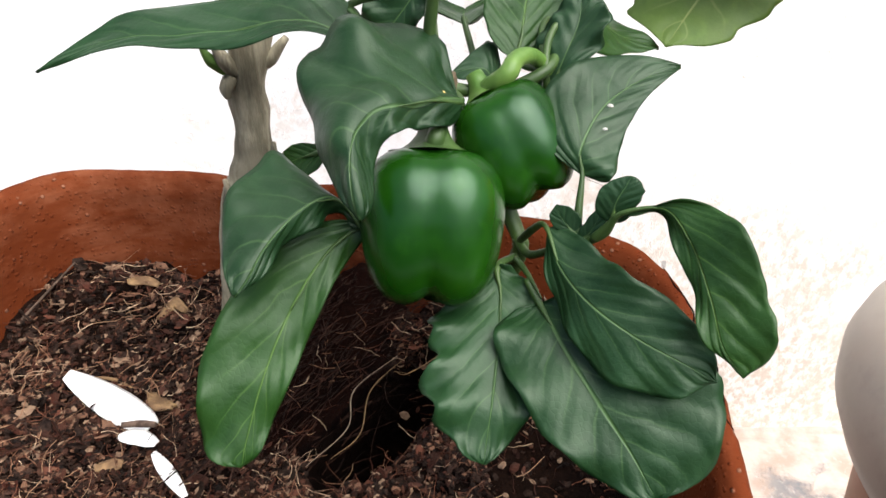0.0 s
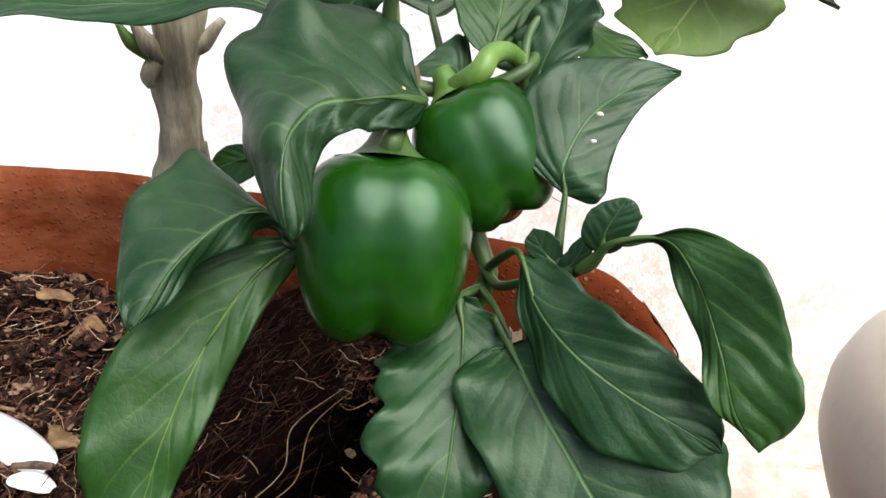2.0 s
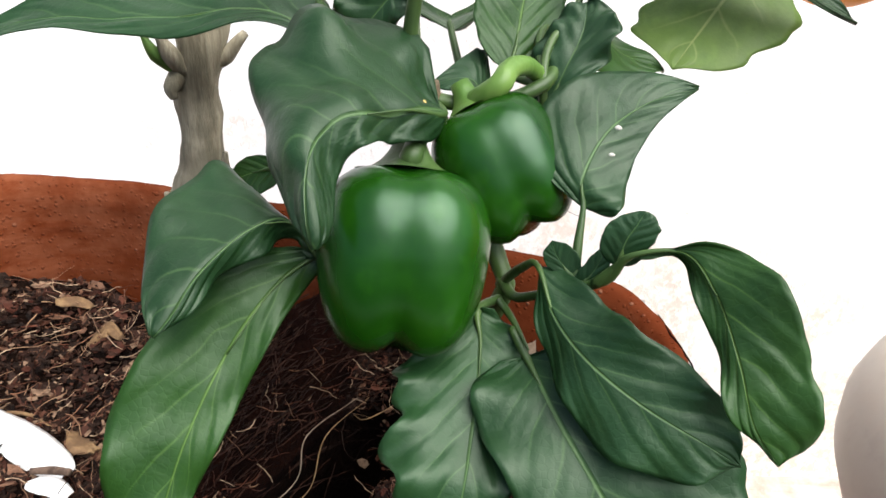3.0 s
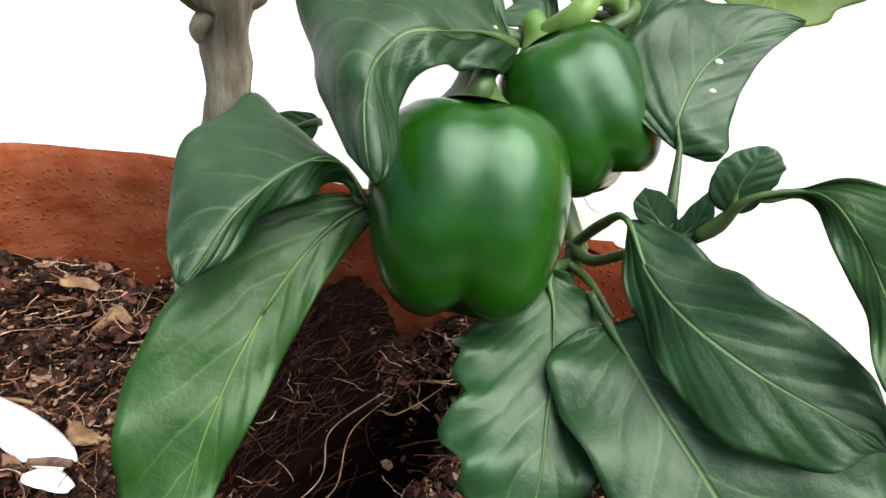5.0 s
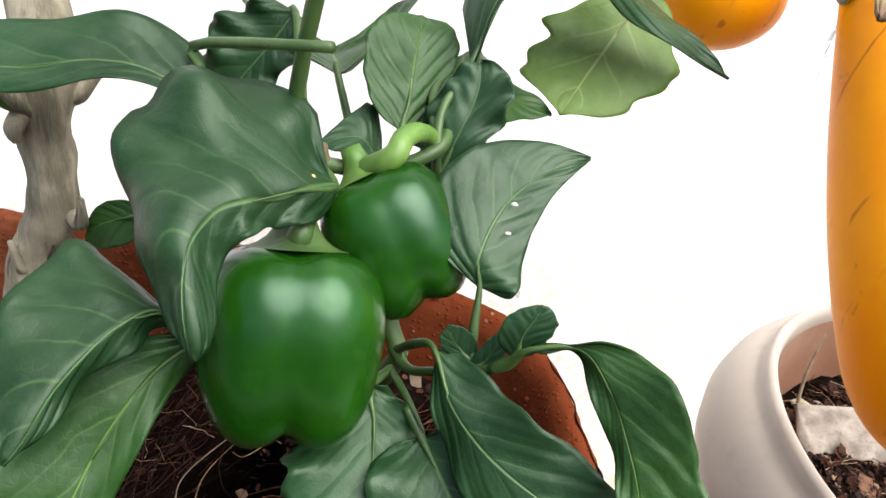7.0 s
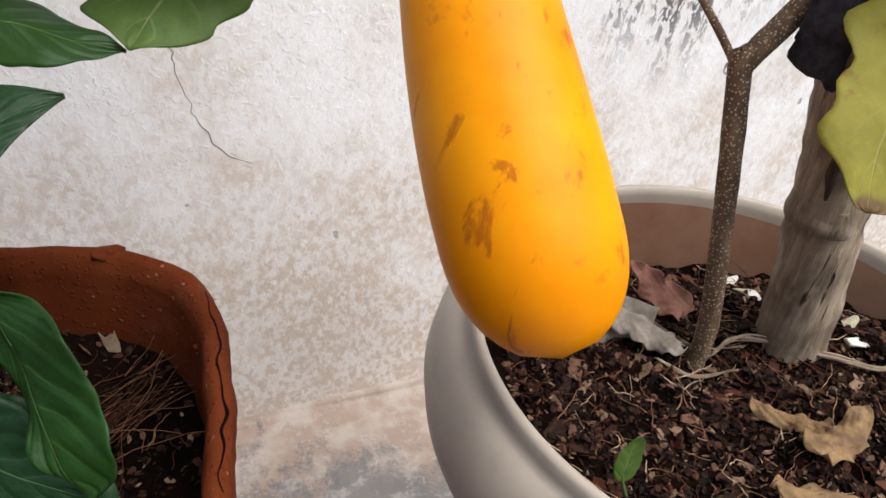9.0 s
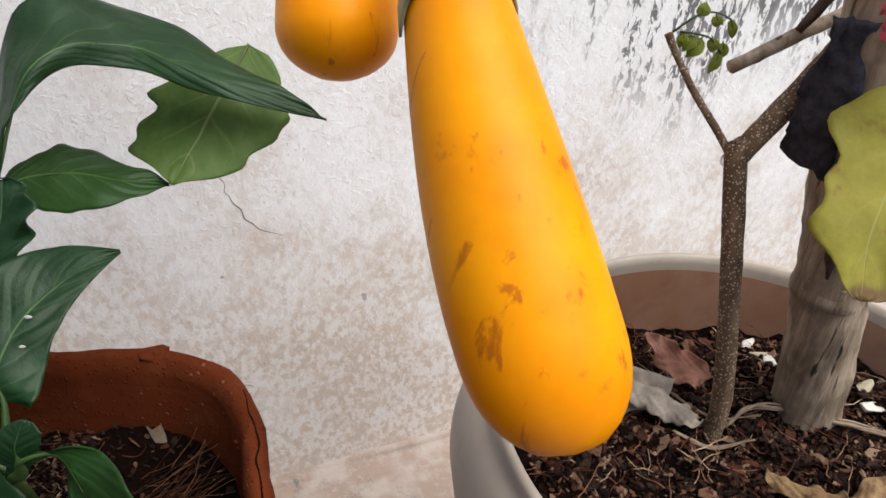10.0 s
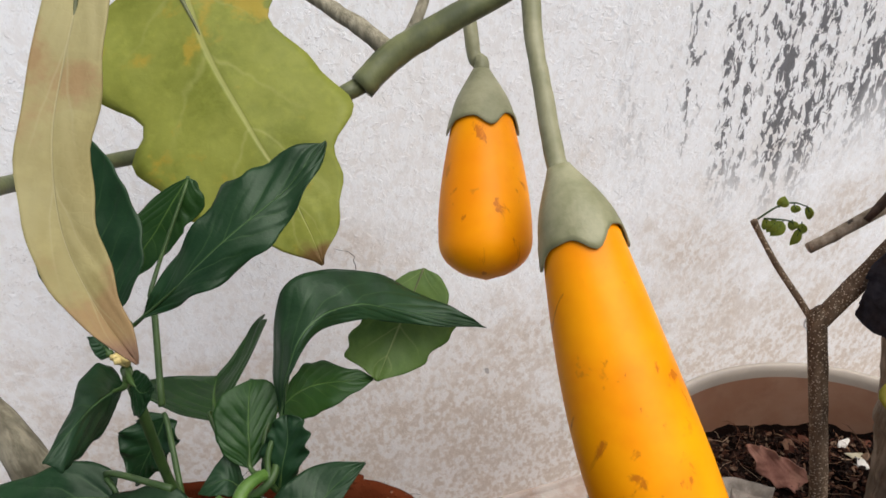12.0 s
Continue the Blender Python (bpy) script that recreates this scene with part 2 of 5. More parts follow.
def fruit_material():
    m = Mat("ripe_orange_aubergine_skin")
    p = m.coord()
    a, b = m.noise(p, 20, 4), m.noise(m.scaled(p, (1, 1, 0.12)), 85, 5, 0.6, 0.4)
    col = m.mix(m.ramp(a, 0.3, 0.7), (0.74, 0.225, 0.0003), (0.82, 0.31, 0.0006))
    col = m.mix(m.math("MULTIPLY", m.ramp(b, 0.60, 0.68), 0.75), col, (0.36, 0.085, 0.006))
    col = m.mix(m.math("MULTIPLY", m.ramp(m.noise(p, 75, 3), 0.66, 0.74), 0.6), col, (0.42, 0.14, 0.01))
    m.bump(m.math("ADD", a, m.math("MULTIPLY", b, 0.3)), 0.15, 0.002)
    return m.done(col, 0.42, 0.14)


def plain_material(name, lo, hi, scale=30, rough=0.6, bump=0.3, spec=0.4):
    m = Mat(name)
    p = m.coord()
    a, b = m.noise(p, scale, 5, 0.6), m.noise(p, scale * 6, 4, 0.6)
    col = m.mix(m.ramp(a, 0.32, 0.68), lo, hi)
    col = m.mix(m.math("MULTIPLY", m.ramp(b, 0.5, 0.7), 0.3), col, tuple(0.75 * k for k in lo))
    m.bump(m.math("ADD", a, m.math("MULTIPLY", b, 0.5)), bump, 0.0015)
    return m.done(col, rough, spec)


PLASTER, CEMENT, TERRA = plaster_material(), cement_material(), terracotta_material()
GREY_WALL = plain_material("grey_plaster", (0.11, 0.10, 0.09), (0.17, 0.16, 0.15), 6, 0.9, 0.4)
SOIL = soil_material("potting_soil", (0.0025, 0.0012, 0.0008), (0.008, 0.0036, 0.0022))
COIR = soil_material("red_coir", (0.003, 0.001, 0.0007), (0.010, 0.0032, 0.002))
CHIPS = litter_material("bark_litter", [(0.005, 0.003, 0.002), (0.026, 0.010, 0.006), (0.004, 0.0025, 0.002), (0.055, 0.022, 0.013), (0.010, 0.005, 0.003), (0.008, 0.004, 0.003), (0.13, 0.066, 0.040), (0.004, 0.0025, 0.002), (0.034, 0.010, 0.006), (0.006, 0.003, 0.002), (0.20, 0.13, 0.085), (0.015, 0.006, 0.004), (0.006, 0.0035, 0.0025), (0.022, 0.008, 0.005)])
FLAKES = litter_material("bark_flakes", [(0.014, 0.007, 0.005), (0.050, 0.020, 0.013), (0.007, 0.004, 0.003), (0.15, 0.080, 0.050), (0.030, 0.012, 0.008), (0.010, 0.006, 0.004), (0.20, 0.13, 0.085), (0.048, 0.016, 0.010), (0.10, 0.036, 0.022)])
FIBRE = litter_material("dry_fibres", [(0.07, 0.026, 0.014), (0.19, 0.095, 0.055), (0.040, 0.014, 0.009), (0.42, 0.30, 0.20), (0.10, 0.038, 0.022), (0.28, 0.17, 0.10)])
STRANDS = litter_material("root_strands", [(0.035, 0.012, 0.006), (0.075, 0.030, 0.016), (0.020, 0.007, 0.004), (0.14, 0.068, 0.036)])
COIR_FIBRE = litter_material("coir_fibres", [(0.005, 0.0016, 0.001), (0.011, 0.0038, 0.0024), (0.003, 0.0012, 0.0008), (0.026, 0.011, 0.007), (0.003, 0.0012, 0.0008)])
PEPPER_LEAF = leaf_material("pepper_leaf", (0.0036, 0.0185, 0.0044), (0.0100, 0.036, 0.0105), (0.060, 0.115, 0.038), 7.0, 0.45, 0.06, sheen=(0.86, 1.0, 0.86))
PEPPER_LEAF_FRESH = leaf_material("fresh_pepper_leaf", (0.005, 0.024, 0.003), (0.013, 0.046, 0.006), (0.075, 0.14, 0.030), 7.0, 0.47, 0.09, sheen=(0.86, 1.0, 0.86))
SMALL_LEAF = leaf_material("small_pepper_leaf", (0.005, 0.021, 0.006), (0.012, 0.040, 0.015), (0.060, 0.115, 0.038), 4.0, 0.47, 0.08, veins=0.15, quilt=0.45, sheen=(0.86, 1.0, 0.86))
YELLOW_LEAF = leaf_material("yellowing_aubergine_leaf", (0.175, 0.20, 0.022), (0.27, 0.29, 0.048), (0.36, 0.37, 0.12), 4.0, 0.55, 0.30, (0.34, 0.26, 0.028), 0.57, (0.15, 0.085, 0.025))
WILTED_LEAF = leaf_material("wilted_yellow_leaf", (0.20, 0.225, 0.065), (0.31, 0.325, 0.125), (0.36, 0.33, 0.13), 4.0, 0.65, 0.22, (0.36, 0.235, 0.045), 0.63, (0.17, 0.10, 0.06), 0.15)
TAN_LEAF = leaf_material("dry_tan_leaf", (0.28, 0.235, 0.09), (0.36, 0.32, 0.15), (0.42, 0.37, 0.20), 4.0, 0.65, 0.25, (0.30, 0.20, 0.09), 0.50, (0.22, 0.13, 0.08))
SPOTTED_LEAF = leaf_material("spotted_aubergine_leaf", (0.20, 0.185, 0.020), (0.30, 0.275, 0.040), (0.34, 0.33, 0.10), 4.0, 0.7, 0.22, (0.19, 0.105, 0.022), 0.53, (0.16, 0.10, 0.04))
GREEN_YELLOW_LEAF = leaf_material("dull_green_aubergine_leaf", (0.055, 0.115, 0.018), (0.105, 0.175, 0.035), (0.24, 0.29, 0.11), 4.0, 0.55, 0.30)
SPRIG_LEAF = leaf_material("small_sapling_leaf", (0.20, 0.27, 0.03), (0.34, 0.40, 0.07), (0.28, 0.36, 0.14), 5.0, 0.5, 0.25)
PEPPER, PALE_STALK = pepper_material(), stalk_material("pale_green_stalk", (0.050, 0.118, 0.016), (0.105, 0.19, 0.036))
GREEN_STEM = stalk_material("green_stem", (0.020, 0.048, 0.010), (0.046, 0.088, 0.020))
DARK_STEM = stalk_material("dark_aubergine_stem", (0.060, 0.070, 0.030), (0.13, 0.14, 0.055))
HUSK = stalk_material("grey_green_calyx", (0.17, 0.17, 0.085), (0.28, 0.27, 0.16))
FRUIT = fruit_material()
TRUNK = bark_material("grey_woody_stem", (0.15, 0.135, 0.093), (0.32, 0.29, 0.21), 0.0, 0.5)
SAPLING = bark_material("speckled_sapling_bark", (0.085, 0.055, 0.034), (0.16, 0.11, 0.070), 0.9)
DARK_TWIG = bark_material("dark_twig", (0.055, 0.036, 0.026), (0.11, 0.075, 0.055), 0.0)
POST = bark_material("weathered_wooden_post", (0.19, 0.145, 0.10), (0.34, 0.275, 0.205), 0.0, 0.9)
BEIGE = plain_material("beige_plastic", (0.34, 0.295, 0.245), (0.40, 0.35, 0.295), 9, 0.42, 0.08)
BROWN_PLASTIC = plain_material("brown_plastic", (0.18, 0.068, 0.032), (0.24, 0.105, 0.055), 9, 0.5, 0.1)
LINING = plain_material("faded_inner_plastic", (0.22, 0.105, 0.060), (0.31, 0.185, 0.125), 9, 0.45, 0.1)
SHELL = plain_material("white_eggshell", (0.78, 0.78, 0.76), (0.84, 0.84, 0.83), 60, 0.5, 0.15)
PAPERY = plain_material("grey_papery_dead_leaf", (0.15, 0.125, 0.10), (0.34, 0.295, 0.245), 60, 0.85, 0.6)
DEAD = plain_material("brown_dead_leaf", (0.10, 0.055, 0.025), (0.25, 0.155, 0.07), 90, 0.8, 0.9)
PINK_DEAD = plain_material("reddish_dead_leaf", (0.19, 0.075, 0.050), (0.33, 0.16, 0.11), 60, 0.75, 0.7)
STRAW = plain_material("dry_straw", (0.15, 0.105, 0.070), (0.28, 0.215, 0.155), 80, 0.75, 0.4)
CLOTH = plain_material("dark_cloth", (0.020, 0.021, 0.028), (0.045, 0.046, 0.058), 160, 0.9, 0.5, 0.2)
PINK_CLOTH = plain_material("pink_cloth", (0.45, 0.07, 0.12), (0.58, 0.12, 0.18), 160, 0.9, 0.5, 0.2)
CHALK = plain_material("chalky_stone", (0.50, 0.48, 0.43), (0.66, 0.64, 0.60), 90, 0.85, 0.6)
STONE = plain_material("pale_stone", (0.30, 0.27, 0.17), (0.46, 0.42, 0.31), 60, 0.8, 0.5)
BUD = plain_material("pale_yellow_flower", (0.42, 0.30, 0.09), (0.55, 0.44, 0.18), 120, 0.6, 0.3)
ROT = plain_material("dark_rotten_spot", (0.07, 0.05, 0.03), (0.16, 0.11, 0.06), 120, 0.8, 0.5)

# ---- mesh helpers ----


def part(name, bm, material, parent=None, label="", smooth=True):
    me = bpy.data.meshes.new(name)
    if smooth:
        for face in bm.faces:
            face.smooth = True
    bm.to_mesh(me)
    bm.free()
    for mat in material if isinstance(material, (list, tuple)) else (material,):
        me.materials.append(mat)
    ob = new(name, me)
    ob.parent = parent
    return tagged(ob, label)


def thing(name, at, label, category, group="", kind=""):
    ob = new(name)
    ob.location = Vector(at)
    ob.empty_display_size = 0.02
    bpy.context.view_layer.update()
    return tagged(ob, label, category, group, kind)


def keep(ob, parent):
    """Hangs a mesh that is built at its world place under a thing."""
    ob.parent = parent
    top = parent
    shift = Vector((0, 0, 0))
    while top:
        shift += top.location
        top = top.parent
    ob.matrix_parent_inverse = Matrix.Translation(-shift) if not parent.data else Matrix.Identity(4)
    return ob


def wpart(name, bm, material, parent, label="", smooth=True):
    return keep(part(name, bm, material, None, label, smooth), parent)


def spline(points, n):
    """n + 1 points on a smooth curve through the given ones."""
    p = [Vector(q) for q in points]
    p = [2 * p[0] - p[1]] + p + [2 * p[-1] - p[-2]]
    out = []
    for k in range(n + 1):
        s = k / n * (len(p) - 3)
        i = min(int(s), len(p) - 4)
        u = s - i
        a, b, c, d = p[i : i + 4]
        out.append(0.5 * (2 * b + (c - a) * u + (2 * a - 5 * b + 4 * c - d) * u * u + (3 * b - a - 3 * c + d) * u**3))
    return out


def at(values, s):
    """A value from an evenly spaced row, at s from 0 to 1."""
    if not isinstance(values, (list, tuple)):
        return values
    x = s * (len(values) - 1)
    i = min(int(x), len(values) - 2)
    return values[i] + (values[i + 1] - values[i]) * (x - i)


def tube(points, radii, n=16, seg=10, bm=None, rough=0.0, seed=0.0):
    bm = bm or bmesh.new()
    c = spline(points, n)
    side, rings = None, []
    for k, q in enumerate(c):
        t = (c[min(k + 1, n)] - c[max(k - 1, 0)]).normalized()
        if side is None:
            side = t.orthogonal().normalized()
        side = (side - t * side.dot(t)).normalized()
        up = t.cross(side)
        r = at(radii, k / n)
        ring = []
        for j in range(seg):
            a = 2 * math.pi * j / seg
            d = side * math.cos(a) + up * math.sin(a)
            w = 1 + rough * noise.noise((q + d * r) * 90 + Vector((seed, 0, 0)))
            ring.append(bm.verts.new(q + d * r * w))
        rings.append(ring)
    for a, b in zip(rings, rings[1:]):
        for j in range(seg):
            bm.faces.new((a[j], a[(j + 1) % seg], b[(j + 1) % seg], b[j]))
    bm.faces.new(rings[0][::-1])
    bm.faces.new(rings[-1])
    return bm


def round_shape(a):
    return 1.0


def lathe(profile, centre, seg=96, wobble=0.0, tilt=(0, 0), wave=0.0, seed=0.0, shape=round_shape, loop=False):
    """A turned body from rows of radius and height, closed where the profile starts and ends on the axis."""
    bm = bmesh.new()
    rings = []
    for r, z in profile:
        ring = []
        for j in range(seg):
            a = 2 * math.pi * j / seg
            d = Vector((math.cos(a), math.sin(a), 0))
            w = wobble * noise.noise(d * 2.2 + Vector((seed, 0, z * 6))) + 0.35 * wobble * noise.noise(d * 9 + Vector((seed, 3, z * 20))) + 0.28 * wobble * noise.noise(d * 26 + Vector((seed, 5, z * 60)))
            lift = (z > 0.35) * (tilt[0] * d.x * r + tilt[1] * d.y * r + wave * noise.noise(d * 2.6 + Vector((seed, 7, 0))))
            ring.append(bm.verts.new(Vector(centre) + d * (r * shape(a) + w) + Vector((0, 0, z + lift))))
        rings.append(ring)
    for a, b in zip(rings, rings[1:]):
        for j in range(seg):
            bm.faces.new((a[j], a[(j + 1) % seg], b[(j + 1) % seg], b[j]))
    if loop:
        for j in range(seg):
            bm.faces.new((rings[-1][j], rings[-1][(j + 1) % seg], rings[0][(j + 1) % seg], rings[0][j]))
        return bm
    for ring, flip in ((rings[0], True), (rings[-1], False)):
        bm.faces.new(ring[::-1] if flip else ring)
    return bm


def box(lo, hi, bm=None, bevel=0.0):
    bm = bm or bmesh.new()
    made = bmesh.ops.create_cube(bm, size=1.0)["verts"]
    for v in made:
        v.co = Vector([lo[i] + (v.co[i] + 0.5) * (hi[i] - lo[i]) for i in range(3)])
    if bevel:
        bmesh.ops.bevel(bm, geom=bm.edges[:], offset=bevel, segments=2, affect="EDGES")
    return bm


def blade(mid, left, right, peak=0.42, blunt=0.75, n=40, m=10, cup=0.0, wave=0.0, waves=5.0, pucker=0.0014, lobes=0.0, ragged=0.10, tipb=1.0, fold=0.0, left_tip=None, right_tip=None, seed=0):
    """A leaf blade: a curved midrib, and the vectors from it to its two edges where it is widest (and, if they differ, near the tip)."""
    bm = bmesh.new()
    uv = bm.loops.layers.uv.new("UVMap")
    rib = spline(mid, n)
    power = math.log(0.5) / math.log(peak)
    l0, r0 = Vector(left), Vector(right)
    l1, r1 = Vector(left_tip or left), Vector(right_tip or right)
    grid, where = [], {}
    for k, q in enumerate(rib):
        s = k / n
        w = max(0.0, math.sin(math.pi * s**power)) ** (blunt + (tipb - blunt) * max(0.0, (s - 0.45) / 0.55))
        w = max(w, 0.02)
        t = (rib[min(k + 1, n)] - rib[max(k - 1, 0)]).normalized()
        row = []
        for j in range(-m, m + 1):
            a = abs(j) / m
            e = (l0.lerp(l1, s) if j < 0 else r0.lerp(r1, s)) * w
            up = (t.cross(e) * (1 if j < 0 else -1)).normalized() if e.length > 1e-6 else Vector((0, 0, 1))
            edge = 1.0
            if lobes:
                edge += lobes * (math.sin(s * 14 + seed + (2 if j < 0 else 0)) + 0.5 * math.sin(s * 31 + seed * 2)) * a**3
            if ragged:
                edge += ragged * noise.noise(Vector((s * 9, seed * 3.1 + (5 if j < 0 else 0), 0.5))) * a**2
            co = q + e * a * edge
            co += up * e.length * (cup * a * a)
            co += up * (wave * a * a * math.sin(waves * 2 * math.pi * s + seed + (1.7 if j < 0 else 0)))
            lift = math.sin((s * 6 - a * 2.0 + 0.3 * noise.noise(Vector((s * 5, seed, j * 0.2)))) * 2 * math.pi) * a * (1 - a) * 4
            co += up * (fold * a * e.length)
            co += up * pucker * 2.2 * noise.noise(co * 30 + Vector((seed, 0, 3))) * a
            co += up * pucker * (0.30 * lift * (0.6 + 0.8 * noise.noise(Vector((s * 4, j * 0.15, seed)))) + 1.3 * noise.noise(co * 62 + Vector((seed, 0, 0))))
            v = bm.verts.new(co)
            where[v] = (0.5 + 0.5 * j / m, s)
            row.append(v)
        grid.append(row)
    for a, b in zip(grid, grid[1:]):
        for j in range(2 * m):
            face = bm.faces.new((a[j], a[j + 1], b[j + 1], b[j]))
            for loop in face.loops:
                loop[uv].uv = where[loop.vert]
    return bm


def leaf(plant, mid, left, right, material, stalk=None, stalk_r=(0.0016, 0.0013), stalk_mat=None, label="", **shape):
    ob = wpart("leaf", blade(mid, left, right, **shape), material, plant, label)
    thick = ob.modifiers.new("thickness", "SOLIDIFY")
    thick.thickness, thick.offset = 0.0004, 0
    rib = spline(mid, 10)
    line = ([stalk] if stalk and not isinstance(stalk, list) else (stalk or [])) + rib[:6:2]
    radii = [stalk_r[0], stalk_r[0], stalk_r[1] * 0.7, 0.0004, 0.0002]
    keep(part("leafstalk", tube(line, radii, 18, 8), stalk_mat or GREEN_STEM), ob)
    return ob


def chips(count, place, sizes, seed, flat=0.35):
    """Many loose flakes: bent, uneven slabs at the places that place() gives, joined."""
    rnd = random.Random(seed)
    verts, faces = [], []
    for _ in range(count):
        q = place(rnd)
        ln, wd = rnd.uniform(*sizes), rnd.uniform(0.3, 0.8)
        turn = Euler((rnd.gauss(0, 0.5), rnd.gauss(0, 0.5), rnd.uniform(0, 6.3))).to_matrix()
        base = len(verts)
        for z in (-1, 1):
            for k in range(6):
                a = k * math.pi / 3
                r = rnd.uniform(0.7, 1.1)
                verts.append(q + turn @ Vector((math.cos(a) * ln * r, math.sin(a) * ln * wd * r, (z * 0.5 + rnd.uniform(-0.3, 0.3)) * ln * flat * wd)))
        faces.append([base + 5 - k for k in range(6)])
        faces.append([base + 6 + k for k in range(6)])
        faces += [(base + k, base + (k + 1) % 6, base + 6 + (k + 1) % 6, base + 6 + k) for k in range(6)]
    return verts, faces


def fibres(count, place, length, radius, seed, curl=0.35, lie=0.8, along=None):
    """Thin curled roots, joined: three-sided threads."""
    rnd = random.Random(seed)
    verts, faces = [], []
    for _ in range(count):
        q = place(rnd)
        d = Vector((rnd.gauss(0, 1), rnd.gauss(0, 1), rnd.gauss(0, 1 - lie) + 0.05)).normalized()
        if along:
            d = (Vector(along) * rnd.choice((-1, 1)) + 0.3 * d).normalized()
            q = q - d * length[0] * 0.5
        ln, r = rnd.uniform(*length), rnd.uniform(*radius)
        steps = 7
        base = len(verts)
        for k in range(steps):
            d = (d + Vector((rnd.gauss(0, curl), rnd.gauss(0, curl), rnd.gauss(0, curl * (1 - lie) * 1.5)))).normalized()
            s = d.orthogonal().normalized()
            u = d.cross(s)
            for j in range(3):
                a = j * 2.094
                verts.append(q + (s * math.cos(a) + u * math.sin(a)) * r * (1 - 0.6 * k / steps))
            q = q + d * ln / steps
        for k in range(steps - 1):
            for j in range(3):
                a, b = base + k * 3 + j, base + k * 3 + (j + 1) % 3
                faces.append((a, b, b + 3, a + 3))
    return verts, faces


def stuff(name, data, material, label, category, parent=None):
    me = bpy.data.meshes.new(name)
    me.from_pydata([tuple(v) for v in data[0]], [], data[1])
    me.materials.append(material)
    return tagged(new(name, me), label, category, "", "stuff")


# ---- setting: wall and ground ----
WALL_Y = 1.755
bm = box((-7, WALL_Y, -0.3), (9, WALL_Y + 0.22, 2.1))
tagged(part("wall_north", bm, PLASTER, smooth=False), "whitewashed plaster wall, stained peach low down with black mould streaks", "wall", "", "structure")
GROUND = -0.05
bm = box((-40, -40, -0.5), (40, 40, GROUND))
tagged(part("ground", bm, CEMENT, smooth=False), "worn grey cement ground with flaked patches", "ground", "", "structure")
# three added walls, never in view, that cut low skylight to deepen shade
for name, lo, hi in (("blocker_south", (-7, -3.2, -0.3), (9, -3.0, 1.9)), ("blocker_west", (-4.2, -3.0, -0.3), (-4.0, WALL_Y, 1.6)), ("blocker_east", (7.0, -3.0, -0.3), (7.2, WALL_Y, 1.6))):
    tagged(part(name, box(lo, hi), GREY_WALL, smooth=False), "plain grey wall out of view, added to block low skylight", "wall", "", "structure")
rnd = random.Random(4)
line = spline([(1.368, 0, 0.470), (1.386, 0, 0.458), (1.390, 0, 0.432), (1.396, 0, 0.405), (1.406, 0, 0.379), (1.424, 0, 0.349), (1.450, 0, 0.334)], 30)
tagged(part("crack", tube([(q.x + rnd.gauss(0, 0.0012), WALL_Y, q.z) for q in line], [0.0002, 0.0005, 0.0003, 0.0006, 0.0002], 90, 5), GREY_WALL), "hairline crack in the plaster", "crack", "", "structure")
# rough plaster thrown up against the foot of the wall
bm = bmesh.new()
rows = []
for k in range(161):
    x = -2 + k * 0.04
    ring = []
    for j in range(7):
        s = j / 6
        y = WALL_Y + 0.01 - (0.026 + 0.012 * noise.noise(Vector((x * 3, 1, 0)))) * s**0.8
        z = (0.006 + 0.005 * noise.noise(Vector((x * 5, 4, 0)))) * (1 - s) ** 1.5
        j_n = noise.noise(Vector((x * 7, s * 2, 0.3))) * 0.012 * math.sin(math.pi * min(s, 0.75)) + 0.004
        ring.append(bm.verts.new((x, y - abs(j_n), GROUND + z + j_n + (-0.01 if j == 6 else 0))))
    rows.append(ring)
for a, b in zip(rows, rows[1:]):
    for j in range(6):
        bm.faces.new((a[j], a[j + 1], b[j + 1], b[j]))
tagged(part("trim", bm, CEMENT), "rough plaster fillet along the foot of the wall", "wall base", "", "structure")

# ---- terracotta pot ----
POT_C, POT_R = (1.182, 1.294), 0.250
POT_TILT = (-0.046, 0.0)


def squarish(a):
    """The pot is a rounded square in plan, turned to the wall."""
    c, d = abs(math.cos(a + radians(5.75))), abs(math.sin(a + radians(5.75)))
    r = 0.818 / (c**4.07 + d**4.07) ** (1 / 4.07)
    # its back is flattened askew
    back = max(0.0, r * (math.sin(a) + 0.198 * math.cos(a))) / 0.787
    return r * (1 + back**8.67) ** (-1 / 8.67)


def soil_height(x, y):
    q = Vector((x, y, 0))
    z = 0.386 + 0.010 * noise.noise(q * 14) + 0.006 * noise.noise(q * 45) + 0.004 * noise.noise(q * 130)
    z += 0.16 * max(0.0, (1.16 - x))
    bank = max(0.0, min(1.0, (y - 1.385) / 0.095)) * max(0.0, min(1.0, (1.285 - x) / 0.07))
    z += 0.006 * noise.noise(q * 75 + Vector((9, 0, 0)))
    # banked up in the back corner
    corner = max(0.0, min(1.0, (y - 1.375) / 0.05)) * max(0.0, min(1.0, (x - 1.235) / 0.045))
    z += max(0.020 * bank * bank * (3 - 2 * bank), 0.030 * corner * corner * (3 - 2 * corner))
    u, w = (x - 1.232) * 0.84 - (y - 1.380) * 0.54, (x - 1.232) * 0.54 + (y - 1.380) * 0.84
    z -= hollow_depth(x, y)
    z += 0.026 * math.exp(-(((u + 0.050) / 0.017) ** 2 + ((w - 0.010) / 0.07) ** 2))
    return z


def hollow_depth(x, y):
    u, w = (x - 1.232) * 0.84 - (y - 1.380) * 0.54, (x - 1.232) * 0.54 + (y - 1.380) * 0.84
    return 0.125 * math.exp(-(((u / 0.027) ** 2 + (w / 0.054) ** 2) ** 1.8))


